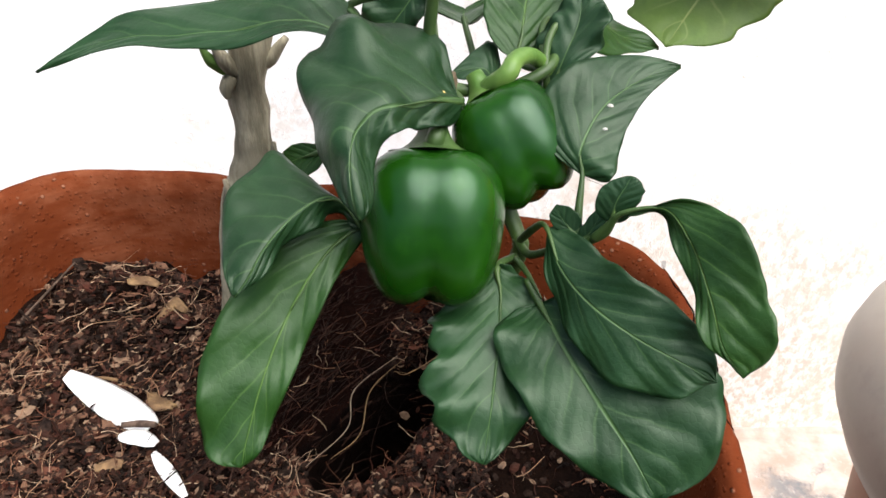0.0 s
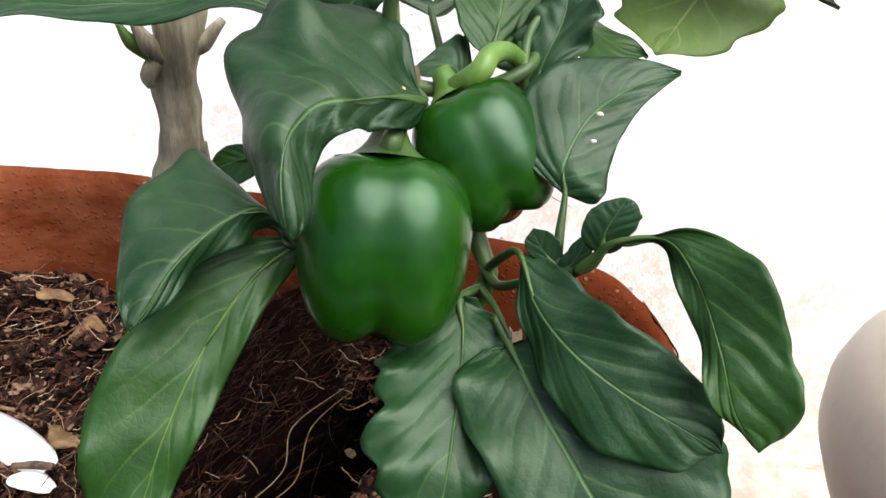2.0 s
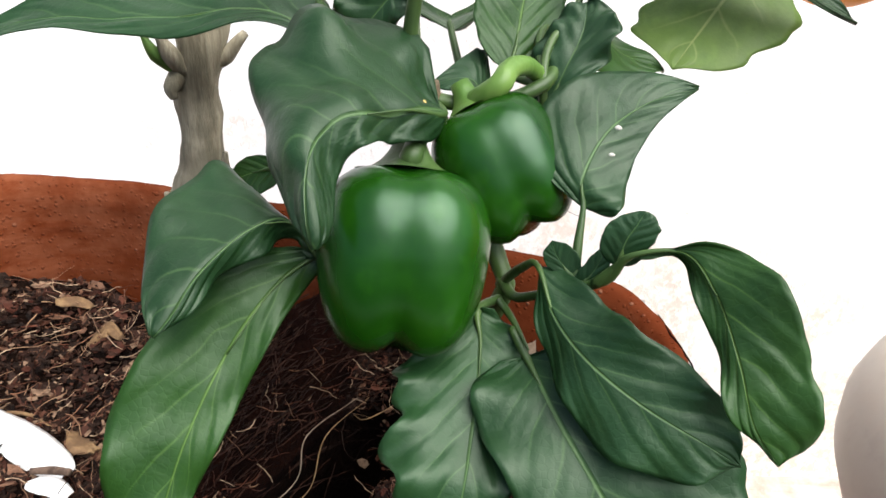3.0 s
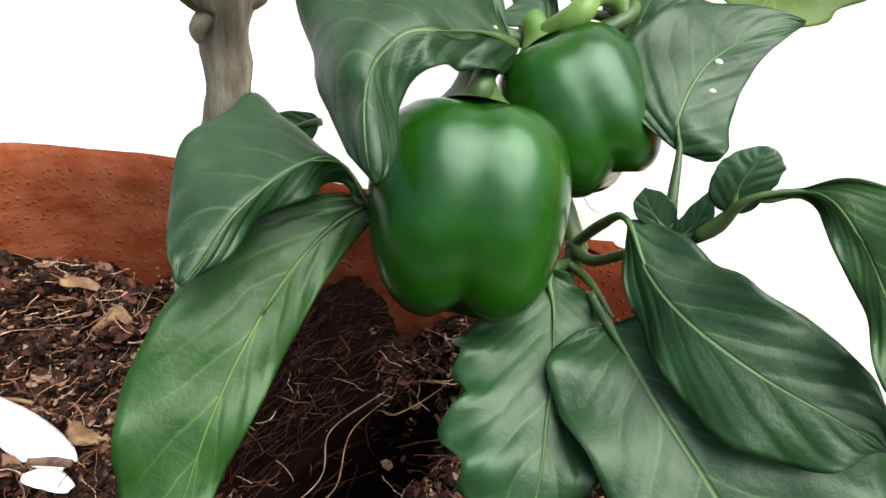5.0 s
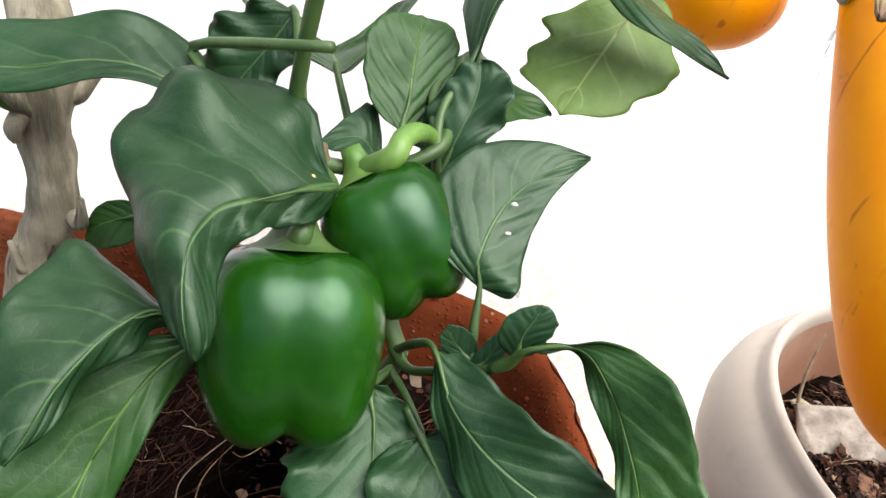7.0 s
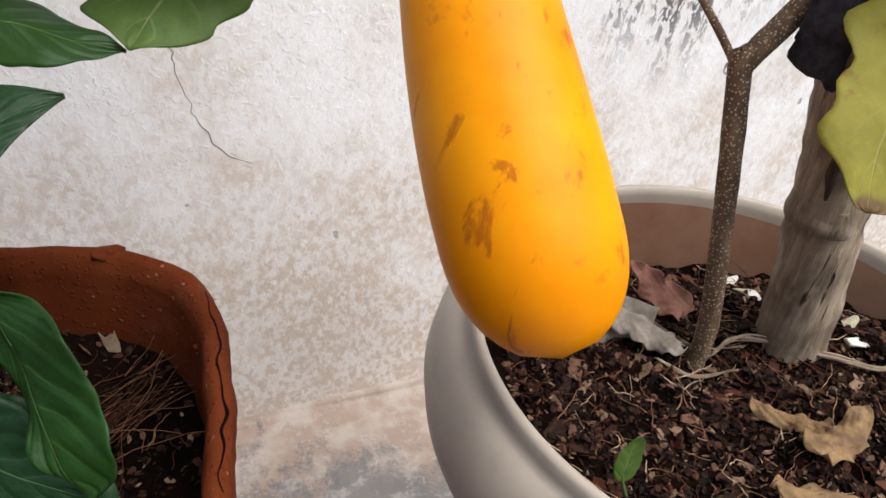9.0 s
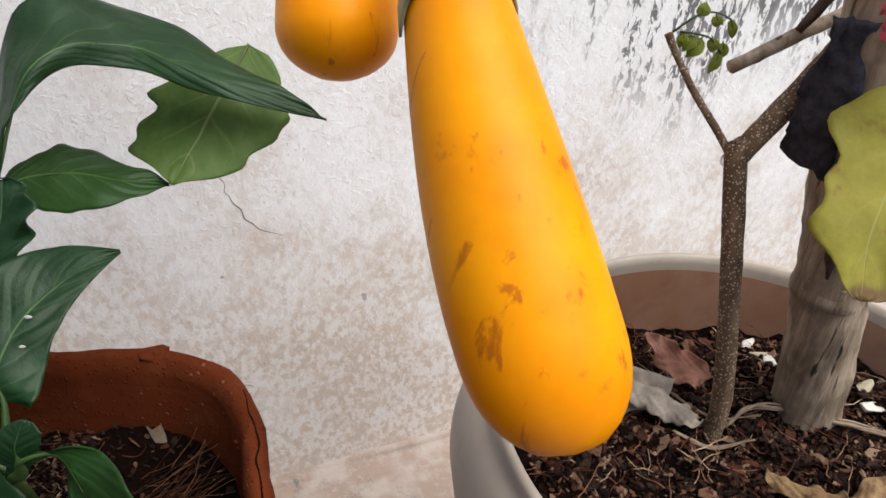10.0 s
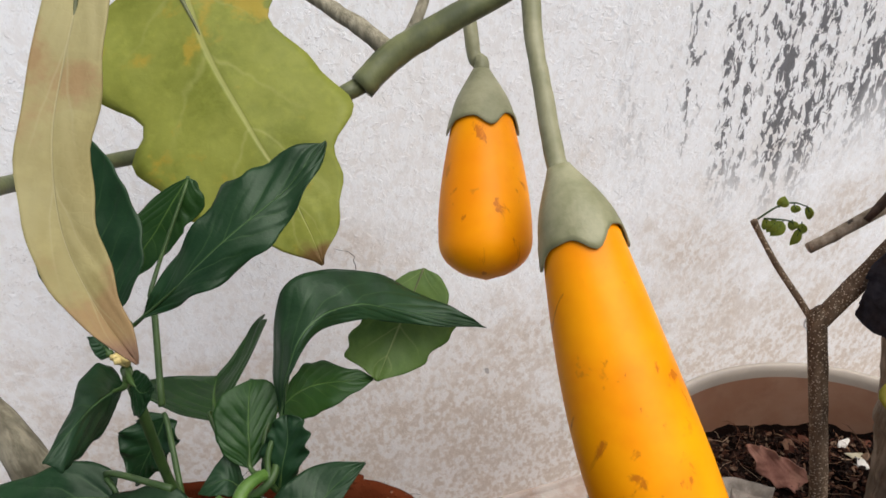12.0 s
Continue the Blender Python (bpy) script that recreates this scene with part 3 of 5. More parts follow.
def soil_point(x, y, lift=0.0):
    """The soil's surface; the hollow runs back under its far edge."""
    d = hollow_depth(x, y)
    return Vector((x - 0.10 * d, y + 0.38 * d, soil_height(x, y) + lift))


def pot_soil():
    bm = bmesh.new()
    rings = [[bm.verts.new(soil_point(*POT_C))]]
    for i in range(1, 61):
        ring = []
        for j in range(180):
            a = 2 * math.pi * j / 180
            r = 0.234 * i / 60 * squarish(a)
            x, y = POT_C[0] + r * math.cos(a), POT_C[1] + r * math.sin(a)
            ring.append(bm.verts.new(soil_point(x, y)))
        rings.append(ring)
    for j in range(180):
        bm.faces.new((rings[0][0], rings[1][j], rings[1][(j + 1) % 180]))
    for a, b in zip(rings[1:], rings[2:]):
        for j in range(180):
            bm.faces.new((a[j], b[j], b[(j + 1) % 180], a[(j + 1) % 180]))
    return bm


pot = thing("terracotta_pot", (*POT_C, 0), "large rounded-square unglazed terracotta pot with an uneven rim", "flower pot")
R = POT_R
# a thick rolled rim on a tapered body
FOOT = GROUND
outer = [(0.0001, FOOT), (R * 0.72, FOOT), (R * 0.75, FOOT + 0.008), (R * 0.84, 0.12), (R * 0.92, 0.28), (R * 0.96, 0.38), (R * 0.985, 0.448), (R, 0.467), (R - 0.0015, 0.476), (R - 0.006, 0.4805), (R - 0.0125, 0.478), (R - 0.0155, 0.466), (R - 0.018, 0.42), (R - 0.022, 0.33), (R - 0.028, 0.26), (R - 0.05, 0.12), (R - 0.07, 0.05), (0.0001, 0.045)]
wpart("body", lathe(outer, (*POT_C, 0), 240, 0.005, POT_TILT, 0.007, 2.0, squarish), TERRA, pot)
rnd = random.Random(21)
bm = bmesh.new()
for _ in range(70):
    a, z = rnd.uniform(0, 6.2832), rnd.uniform(0.39, 0.468)
    r = (R - 0.0170) * squarish(a)
    grit = bmesh.ops.create_icosphere(bm, subdivisions=1, radius=rnd.uniform(0.0006, 0.0016))["verts"]
    for v in grit:
        v.co += Vector((POT_C[0] + r * math.cos(a), POT_C[1] + r * math.sin(a), z))
tagged(wpart("grit", bm, TERRA, pot), "pale grit in the clay", "", "", "stuff")


def on_rim(angle, inset=0.0, lift=0.0):
    """A place on top of the pot's rolled rim."""
    d = Vector((math.cos(angle), math.sin(angle), 0))
    r = R - 0.006 - inset
    z = 0.4805 + POT_TILT[0] * d.x * r + 0.007 * noise.noise(d * 2.6 + Vector((2.0, 7, 0)))
    return Vector((*POT_C, 0)) + d * r * squarish(angle) + Vector((0, 0, z + lift))


rnd = random.Random(33)
wpart("crack", tube([on_rim(radians(k), 0.001 + rnd.gauss(0, 0.0012), -0.0003) for k in range(26, -6, -2)], [0.0002, 0.0006, 0.0004, 0.0007, 0.0002], 60, 6, None, 0.5), SOIL, pot, "dark crack along the rim")
bm = bmesh.new()
bmesh.ops.create_icosphere(bm, subdivisions=3, radius=1.0)
for v in bm.verts:
    v.co = on_rim(radians(42), 0.003, -0.0030) + Vector((v.co.x * 0.0085, v.co.y * 0.005, v.co.z * 0.0038)) * (1 + 0.35 * noise.noise(v.co * 1.8))
wpart("lump", bm, TERRA, pot, "rough lump of clay on the rim")
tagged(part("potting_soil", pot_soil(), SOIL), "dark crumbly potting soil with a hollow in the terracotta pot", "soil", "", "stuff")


def on_soil(rnd, radius=0.228, lift=0.001):
    while True:
        a = rnd.uniform(0, 6.2832)
        r = radius * squarish(a) * math.sqrt(rnd.random())
        x, y = POT_C[0] + r * math.cos(a), POT_C[1] + r * math.sin(a)
        if y > 1.22 and hollow_depth(x, y) < 0.03 and (x < 1.29 or rnd.random() < 0.12):
            return soil_point(x, y, lift)


def on_coir(rnd):
    u, w = rnd.gauss(-0.046, 0.011), rnd.gauss(-0.003, 0.045)
    x, y = 1.232 + 0.84 * u + 0.54 * w, 1.380 - 0.54 * u + 0.84 * w
    return Vector((x, y, soil_height(x, y) + 0.010))


def on_mat(rnd):
    x, y = rnd.gauss(1.225, 0.05), rnd.gauss(1.455, 0.016)
    return Vector((x, y, soil_height(x, y) + 0.001))


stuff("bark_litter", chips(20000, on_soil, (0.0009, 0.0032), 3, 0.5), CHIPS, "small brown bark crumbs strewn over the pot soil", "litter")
stuff("bark_chips", chips(700, on_soil, (0.0030, 0.0075), 5, 0.20), FLAKES, "larger flakes of brown and tan bark on the soil", "litter")
stuff("dry_roots", fibres(3600, on_soil, (0.006, 0.028), (0.00014, 0.00040), 7), FIBRE, "fine dry roots lying over the pot soil", "litter")
stuff("coir_fibre", fibres(700, on_coir, (0.015, 0.05), (0.0002, 0.0006), 8, 0.16, 0.8, (0.54, 0.84, 0.0)), COIR_FIBRE, "slab of reddish brown fibre beside the hollow", "litter")
stuff("coir_fibre", fibres(700, on_mat, (0.012, 0.04), (0.00014, 0.00034), 9, 0.2, 0.85, (0.9, 0.2, 0.0)), COIR_FIBRE, "matted brown fibre behind the hollow", "litter")
stuff("bark_chips", chips(600, on_mat, (0.0012, 0.0048), 6, 0.25), FLAKES, "small bark flakes strewn behind the hollow", "litter")


def coir_slab():
    """A torn mat of fibre lying along the hollow's near edge."""
    bm = bmesh.new()
    grid = []
    for i in range(61):
        w = -0.062 + 0.132 * i / 60
        row = []
        for j in range(29):
            v = j / 28
            u = -0.070 + (0.044 + 0.006 * noise.noise(Vector((w * 40, 2, 0)))) * v
            x, y = 1.232 + 0.84 * u + 0.54 * w, 1.380 - 0.54 * u + 0.84 * w
            z = max(soil_height(x, y), 0.374) + 0.001 + 0.010 * math.sin(math.pi * v) ** 0.7
            z += 0.005 * noise.noise(Vector((u * 260, w * 14, 1))) + 0.004 * noise.noise(Vector((u * 600, w * 40, 5))) - 0.012 * (v > 0.97)
            row.append(bm.verts.new((x, y, z)))
        grid.append(row)
    for a, b in zip(grid, grid[1:]):
        for j in range(28):
            bm.faces.new((a[j], a[j + 1], b[j + 1], b[j]))
    return bm


slab = tagged(part("coir_mat", coir_slab(), COIR), "torn mat of dark reddish coconut fibre on the soil", "coir mat")
mod = slab.modifiers.new("thickness", "SOLIDIFY")
mod.thickness = 0.003


def in_corner(rnd):
    k = rnd.random()
    x, y = 1.300 + 0.060 * k + rnd.gauss(0, 0.006), 1.372 + 0.030 * k + rnd.gauss(0, 0.006)
    return Vector((x, y, max(soil_height(x, y), 0.392) + 0.004 + 0.010 * rnd.random()))


stuff("dry_roots", fibres(110, in_corner, (0.03, 0.09), (0.00014, 0.00042), 10, 0.20, 0.8, (0.84, 0.52, 0.16)), STRANDS, "clump of brown roots beside the pot's inner wall", "litter")


def flake(name, pts, width, material, label, category, thick=0.001, roll=0.0, group="", torn=1.0):
    """A curled scrap: a strip along a curve with a rounded outline, dished across."""
    bm = bmesh.new()
    rib = spline(pts, 12)
    grid = []
    for k, q in enumerate(rib):
        s = k / 12
        t = (rib[min(k + 1, 12)] - rib[max(k - 1, 0)]).normalized()
        side = t.cross(Vector((math.sin(roll), 0, math.cos(roll)))).normalized()
        up = side.cross(t)
        w = width * (math.sin(math.pi * (0.06 + 0.88 * s)) ** 0.6) * (1 + 0.25 * torn * noise.noise(q * 120))
        grid.append([bm.verts.new(q + side * w * (j / 3) - up * w * 0.35 * (j / 3) ** 2 + up * 0.22 * torn * width * noise.noise(q * 130 + Vector((j * 0.8, 0, 0))) + side * 0.2 * torn * w * noise.noise(q * 200 + Vector((j, 5, 0)))) for j in range(-3, 4)])
    for a, b in zip(grid, grid[1:]):
        for j in range(6):
            bm.faces.new((a[j], a[j + 1], b[j + 1], b[j]))
    ob = tagged(part(name, bm, material), label, category, group)
    mod = ob.modifiers.new("thickness", "SOLIDIFY")
    mod.thickness, mod.offset = thick, 0
    return ob


def lying(points, lift=0.003):
    return [(x, y, soil_height(x, y) + lift) for x, y in points]


flake("eggshell", lying([(1.062, 1.3745), (1.079, 1.371), (1.097, 1.362), (1.112, 1.352)], 0.008), 0.0100, SHELL, "broken white eggshell curved on the soil", "eggshell", 0.0008, torn=0.08)
flake("eggshell_piece", lying([(1.097, 1.3445), (1.106, 1.3450), (1.118, 1.3400)], 0.008), 0.0052, SHELL, "white eggshell piece beside the broken shell", "eggshell", 0.0008, torn=0.2)
flake("eggshell_piece", lying([(1.122, 1.328), (1.131, 1.319), (1.143, 1.306)], 0.009), 0.0034, SHELL, "small white eggshell shard on the soil", "eggshell", 0.0008, torn=0.3)
tagged(part("twig", tube(lying([(1.099, 1.347), (1.107, 1.348), (1.117, 1.346)], 0.014), [0.0016, 0.0018, 0.0014], 10, 8, None, 0.4), DARK_TWIG), "short brown twig lying over the eggshell", "twig")
tagged(part("twig", tube(lying([(1.050, 1.372), (1.064, 1.387), (1.0775, 1.389), (1.092, 1.380)], 0.004), [0.0006, 0.0010, 0.0008, 0.0004], 20, 8, None, 0.8), DEAD), "bent brown dry twig on the soil", "twig")
tagged(part("twig", tube([(1.010, 1.415, 0.412), (1.024, 1.434, 0.424), (1.039, 1.452, 0.437)], [0.0008, 0.0006], 10, 6, None, 0.4), DARK_TWIG), "thin brown twig leaning on the pot rim", "twig")
bm = box((1.3335, 1.4232, 0.382), (1.3395, 1.4260, 0.426))
bmesh.ops.subdivide_edges(bm, edges=bm.edges[:], cuts=4, use_grid_fill=True)
for v in bm.verts:
    v.co += Vector((1, 0.3, 0)) * 0.0012 * noise.noise(v.co * 160) + Vector((0, 0, 0.006)) * (v.co.z > 0.420) * noise.noise(v.co * 420)
    v.co += Vector((-0.16, 0.08, 0)) * (v.co.z - 0.41)
tagged(part("wood_splinter", bm, STRAW, smooth=False), "pale upright splinter of wood in the soil", "splinter")
for k, pts in enumerate(([(1.195, 1.335), (1.2117, 1.362), (1.2181, 1.392), (1.240, 1.422)], [(1.205, 1.340), (1.2215, 1.3576), (1.228, 1.392), (1.2437, 1.422)], [(1.236, 1.408), (1.248, 1.405), (1.262, 1.418), (1.274, 1.425)])):
    tagged(part("root", tube([(x + 0.003 * math.sin(i * 2.1 + k), y, max(soil_height(x, y), 0.380) + 0.006) for i, (x, y) in enumerate(pts)], [0.0002, 0.00032, 0.00016], 24, 6, None, 0.3), (STRAW, DEAD, DEAD)[k]), "pale dry root arching over the hollow in the soil", "root", "roots over the hollow")
flake("bark_flake", lying([(1.070, 1.448), (1.079, 1.452), (1.088, 1.451)], 0.006), 0.0045, DEAD, "tan curled bark flake on the soil", "bark")
flake("bark_flake", lying([(1.090, 1.434), (1.099, 1.440), (1.108, 1.437)], 0.003), 0.0048, DEAD, "reddish curled bark flake on the soil", "bark", torn=2.2)
flake("bark_flake", lying([(1.099, 1.385), (1.104, 1.378), (1.110, 1.372), (1.119, 1.367)], 0.004), 0.0055, DEAD, "tan torn husk on the soil", "bark", 0.0007, 0.6, torn=2.6)
flake("bark_flake", lying([(1.207, 1.448), (1.213, 1.451), (1.220, 1.455)], 0.005), 0.004, PINK_DEAD, "pinkish chip of bark on the soil", "bark")
flake("bark_flake", lying([(1.094, 1.322), (1.100, 1.324), (1.107, 1.3245)], 0.004), 0.004, DEAD, "tan flake of dry leaf on the soil", "bark")

# ---- pepper plant ----
pepper_plant = thing("pepper_plant", (1.276, 1.390, 0.38), "sweet pepper plant with dull green leaves and two green fruits", "plant")
STEM = [(1.2760, 1.3920, 0.3600), (1.2800, 1.3800, 0.4400), (1.2950, 1.3273, 0.5204), (1.2923, 1.3296, 0.5411), (1.2670, 1.3500, 0.5870), (1.2639, 1.3467, 0.5993), (1.2598, 1.3506, 0.6129), (1.2720, 1.3260, 0.7050)]
NODE, FORK = Vector((1.2670, 1.3500, 0.5870)), Vector((1.3040, 1.3500, 0.5940))
SIDE = [(1.2944, 1.3250, 0.5338), (1.2982, 1.3147, 0.5329), (1.3042, 1.3049, 0.5409), (1.3120, 1.2963, 0.5491)]
FRONT = [(1.2942, 1.3253, 0.5240), (1.2938, 1.3130, 0.5310), (1.2965, 1.3010, 0.5325), (1.3002, 1.2911, 0.5293)]
wpart("stem", tube(STEM, [0.0040, 0.0038, 0.0036, 0.0034, 0.0030, 0.0027, 0.0025, 0.0022], 40, 12, None, 0.2), GREEN_STEM, pepper_plant, "ridged green stem with a dark node")
wpart("node", tube([NODE - Vector((0, 0, 0.006)), NODE, NODE + Vector((-0.0004, 0, 0.006))], [0.0036, 0.0041, 0.0031], 8, 12), ROT, pepper_plant, "dark purple ring at the fork of the stem")
wpart("branch", tube([NODE, NODE.lerp(FORK, 0.5) + Vector((0, -0.002, -0.004)), FORK, FORK + Vector((0.006, 0.012, 0.004)), FORK + Vector((0.010, 0.022, 0.006))], [0.0026, 0.0024, 0.0024, 0.0020, 0.0016], 20, 10), GREEN_STEM, pepper_plant)
wpart("branch", tube(SIDE, [0.0020, 0.0017, 0.0014, 0.0010], 16, 10), GREEN_STEM, pepper_plant)
wpart("branch", tube(FRONT, [0.0016, 0.0013, 0.0004], 14, 10), GREEN_STEM, pepper_plant)


def bell_pepper(plant, centre, width, height, axis, turn, lobes, stalk, label, green):
    """A lobed, shouldered fruit hanging by a bent stalk, blossom end along axis."""
    bm = bmesh.new()
    rows, seg = 30, 64
    down = Vector(axis).normalized()
    frame_q = Vector((0, 0, -1)).rotation_difference(down).to_matrix() @ Matrix.Rotation(turn, 3, "Z")
    rings = []
    for i in range(1, rows):
        s = i / rows
        ring = []
        for j in range(seg):
            a = 2 * math.pi * j / seg
            lob = math.sqrt(math.cos(lobes * a / 2) ** 2 + 0.03) / 1.015
            body = (1 - abs(2 * s - 1) ** 2.7) ** (1 / 2.7) * (1.04 - 0.19 * s**2.0)
            groove = 1 - (0.10 + 0.20 * s**1.5) * (1 - lob)
            r = 0.5 * width * body * groove * (1 + 0.03 * math.sin(a + 1.2))
            z = 0.5 - s
            z += 0.13 * math.exp(-((r / (0.26 * width)) ** 2)) * (-1 if s < 0.5 else 1) * (0.9 if s > 0.5 else 0.55)
            dip = max(0.0, min(1.0, (s - 0.45) / 0.5))
            z -= 0.05 * (1 - lob) * (0.4 - 1.4 * dip * dip * (3 - 2 * dip))
            ring.append(bm.verts.new(Vector(centre) + frame_q @ Vector((r * math.cos(a), r * math.sin(a), z * height))))
        rings.append(ring)
    for a, b in zip(rings, rings[1:]):
        for j in range(seg):
            bm.faces.new((b[j], b[(j + 1) % seg], a[(j + 1) % seg], a[j]))
    bm.faces.new(rings[0])
    bm.faces.new(rings[-1][::-1])
    fruit = wpart("pepper", bm, PEPPER, plant, label)
    top = Vector(centre) - down * height * 0.42
    cal = bmesh.new()
    crown = []
    for i in range(7):
        s = i / 6
        crown.append([cal.verts.new(top - down * height * (0.20 * (1 - s) ** 2.0 + 0.020) + frame_q @ Vector((math.cos(a), math.sin(a), 0)) * width * (0.075 + 0.195 * s**1.5 * (1 + 0.09 * math.cos(5 * a)))) for a in [2 * math.pi * j / 30 for j in range(30)]])
    for a, b in zip(crown, crown[1:]):
        for j in range(30):
            cal.faces.new((a[j], b[j], b[(j + 1) % 30], a[(j + 1) % 30]))
    cal.faces.new(crown[0])
    keep(part("calyx", cal, green, None, "green five-cornered calyx"), fruit)
    keep(part("stalk", tube([top - down * height * 0.06] + [Vector(q) for q in stalk], [0.0042, 0.0035, 0.0031, 0.0028], 16, 12, None, 0.1), green, None, "bent green fruit stalk"), fruit)
    return fruit


PEPPER_A, PEPPER_B = (1.2600, 1.3099, 0.5463), (1.2920, 1.3326, 0.5690)
AXIS_A, AXIS_B = (-0.0015, -0.0274, -0.0450), (0.0209, -0.0217, -0.0324)
STALK_A = [(1.2616, 1.3202, 0.5787), (1.2635, 1.3284, 0.5810), (1.2688, 1.3410, 0.5830)]
STALK_B = [(1.2877, 1.3366, 0.5970), (1.2914, 1.3426, 0.6007), (1.2980, 1.3488, 0.6003), (1.3051, 1.3560, 0.5939), FORK]
bell_pepper(pepper_plant, PEPPER_A, 0.0590, 0.0660, AXIS_A, 0.78, 4, STALK_A, "glossy dark green bell pepper, large and blocky", GREEN_STEM)
bell_pepper(pepper_plant, PEPPER_B, 0.0430, 0.0520, AXIS_B, -0.45, 3, STALK_B, "glossy dark green bell pepper hanging aslant", PALE_STALK)

G, F = PEPPER_LEAF, PEPPER_LEAF_FRESH
# the broad folded leaf over the large pepper
leaf(pepper_plant, [(1.2711, 1.3341, 0.5875), (1.2606, 1.3198, 0.5933), (1.2485, 1.3101, 0.5948), (1.2391, 1.3051, 0.5929), (1.2341, 1.2965, 0.5857), (1.2375, 1.2823, 0.5669)], (0.0070, -0.0025, -0.0088), (-0.0185, 0.0383, 0.0299), G, (1.2670, 1.3500, 0.5870), blunt=0.40, peak=0.46, tipb=0.55, cup=-0.12, wave=0.002, waves=3, pucker=0.0034, seed=1, left_tip=(0.0130, 0.0030, -0.0030), right_tip=(-0.0310, 0.0210, 0.0060))
# the folded leaf and the long drooping leaf
leaf(pepper_plant, [(1.2354, 1.3052, 0.5501), (1.2260, 1.3063, 0.5621), (1.2166, 1.2978, 0.5621), (1.2054, 1.2854, 0.5556), (1.1959, 1.2721, 0.5439)], (-0.0180, 0.0244, 0.0026), (0.0028, 0.0009, -0.0097), G, [(1.2670, 1.3500, 0.5870), (1.2394, 1.3136, 0.5472)], blunt=0.5, tipb=0.6, peak=0.5, wave=0.002, waves=3, seed=2, left_tip=(-0.0215, 0.0205, 0.0111), right_tip=(0.0005, 0.0009, -0.0061))
leaf(pepper_plant, [(1.2374, 1.3098, 0.5504), (1.2252, 1.3047, 0.5440), (1.2132, 1.2932, 0.5310), (1.2053, 1.2802, 0.5182), (1.1996, 1.2690, 0.5047), (1.1954, 1.2587, 0.4910), (1.1937, 1.2531, 0.4836)], (0.0126, 0.0027, 0.0005), (-0.0255, 0.0011, 0.0056), F, [(1.2670, 1.3500, 0.5870), (1.2444, 1.3169, 0.5476)], blunt=0.42, tipb=0.5, peak=0.48, wave=0.002, waves=4, seed=3, left_tip=(0.0079, 0.0008, -0.0033), right_tip=(-0.0209, -0.0019, -0.0005))
# the long narrow leaf reaching past the woody stem
leaf(pepper_plant, [(1.2308, 1.3554, 0.6057), (1.2072, 1.3586, 0.6102), (1.1808, 1.3584, 0.6054), (1.1448, 1.3611, 0.6032), (1.1234, 1.3614, 0.5977), (1.1045, 1.3588, 0.5896)], (0.0007, -0.0055, -0.0048), (0.0110, 0.0158, 0.0099), G, [(1.2670, 1.3300, 0.6300), (1.2309, 1.3624, 0.6165), (1.2333, 1.3556, 0.6099)], blunt=0.6, peak=0.34, wave=0.002, waves=2, seed=4)
leaf(pepper_plant, [(1.2117, 1.3847, 0.5439), (1.1994, 1.3887, 0.5390), (1.1905, 1.3910, 0.5337), (1.1844, 1.3912, 0.5255)], (0.0024, -0.0085, -0.0058), (-0.0023, 0.0072, 0.0038), F, None, seed=5, blunt=0.6)
# the leaf with holes beside the second pepper
leaf(pepper_plant, [(1.3138, 1.3098, 0.5696), (1.3135, 1.3147, 0.5775), (1.3211, 1.3257, 0.5871), (1.3348, 1.3358, 0.5942), (1.3535, 1.3425, 0.5983)], (-0.0202, 0.0125, 0.0079), (0.0142, -0.0116, -0.0033), G, [(1.3122, 1.2971, 0.5486), (1.3126, 1.3033, 0.5587)], blunt=0.5, tipb=0.9, peak=0.42, wave=0.0012, waves=2, seed=6, left_tip=(-0.0065, 0.0162, 0.0122), right_tip=(0.0007, -0.0089, -0.0069))
# hanging leaves at the front
leaf(pepper_plant, [(1.3011, 1.3012, 0.5535), (1.3049, 1.2866, 0.5456), (1.3130, 1.2732, 0.5403), (1.3261, 1.2601, 0.5363), (1.3396, 1.2519, 0.5327), (1.3490, 1.2467, 0.5293)], (-0.0034, -0.0068, -0.0155), (0.0125, 0.0030, 0.0106), G, [(1.2945, 1.3260, 0.5300), (1.2985, 1.3120, 0.5460)], blunt=0.5, peak=0.5, wave=0.0015, waves=4, ragged=0.15, seed=7)
leaf(pepper_plant, [(1.3215, 1.2831, 0.5693), (1.3334, 1.2777, 0.5739), (1.3391, 1.2668, 0.5684), (1.3434, 1.2546, 0.5569), (1.3464, 1.2451, 0.5456), (1.3523, 1.2392, 0.5387)], (-0.0021, 0.0034, -0.0063), (0.0105, -0.0039, 0.0066), F, [(1.3120, 1.2961, 0.5489), (1.3187, 1.2885, 0.5585)], blunt=0.5, peak=0.6, tipb=0.5, cup=-0.2, ragged=0.2, wave=0.002, waves=3, seed=8, left_tip=(-0.0031, 0.0023, -0.0006), right_tip=(0.0168, 0.0005, 0.0091))
leaf(pepper_plant, [(1.3197, 1.2867, 0.5634), (1.3205, 1.2868, 0.5715), (1.3227, 1.2873, 0.5765), (1.3245, 1.2882, 0.5801)], (-0.0066, 0.0020, 0.0003), (0.0062, -0.0028, 0.0002), SMALL_LEAF, (1.3159, 1.2911, 0.5547), blunt=0.5, tipb=0.5, seed=9, pucker=0.0006)
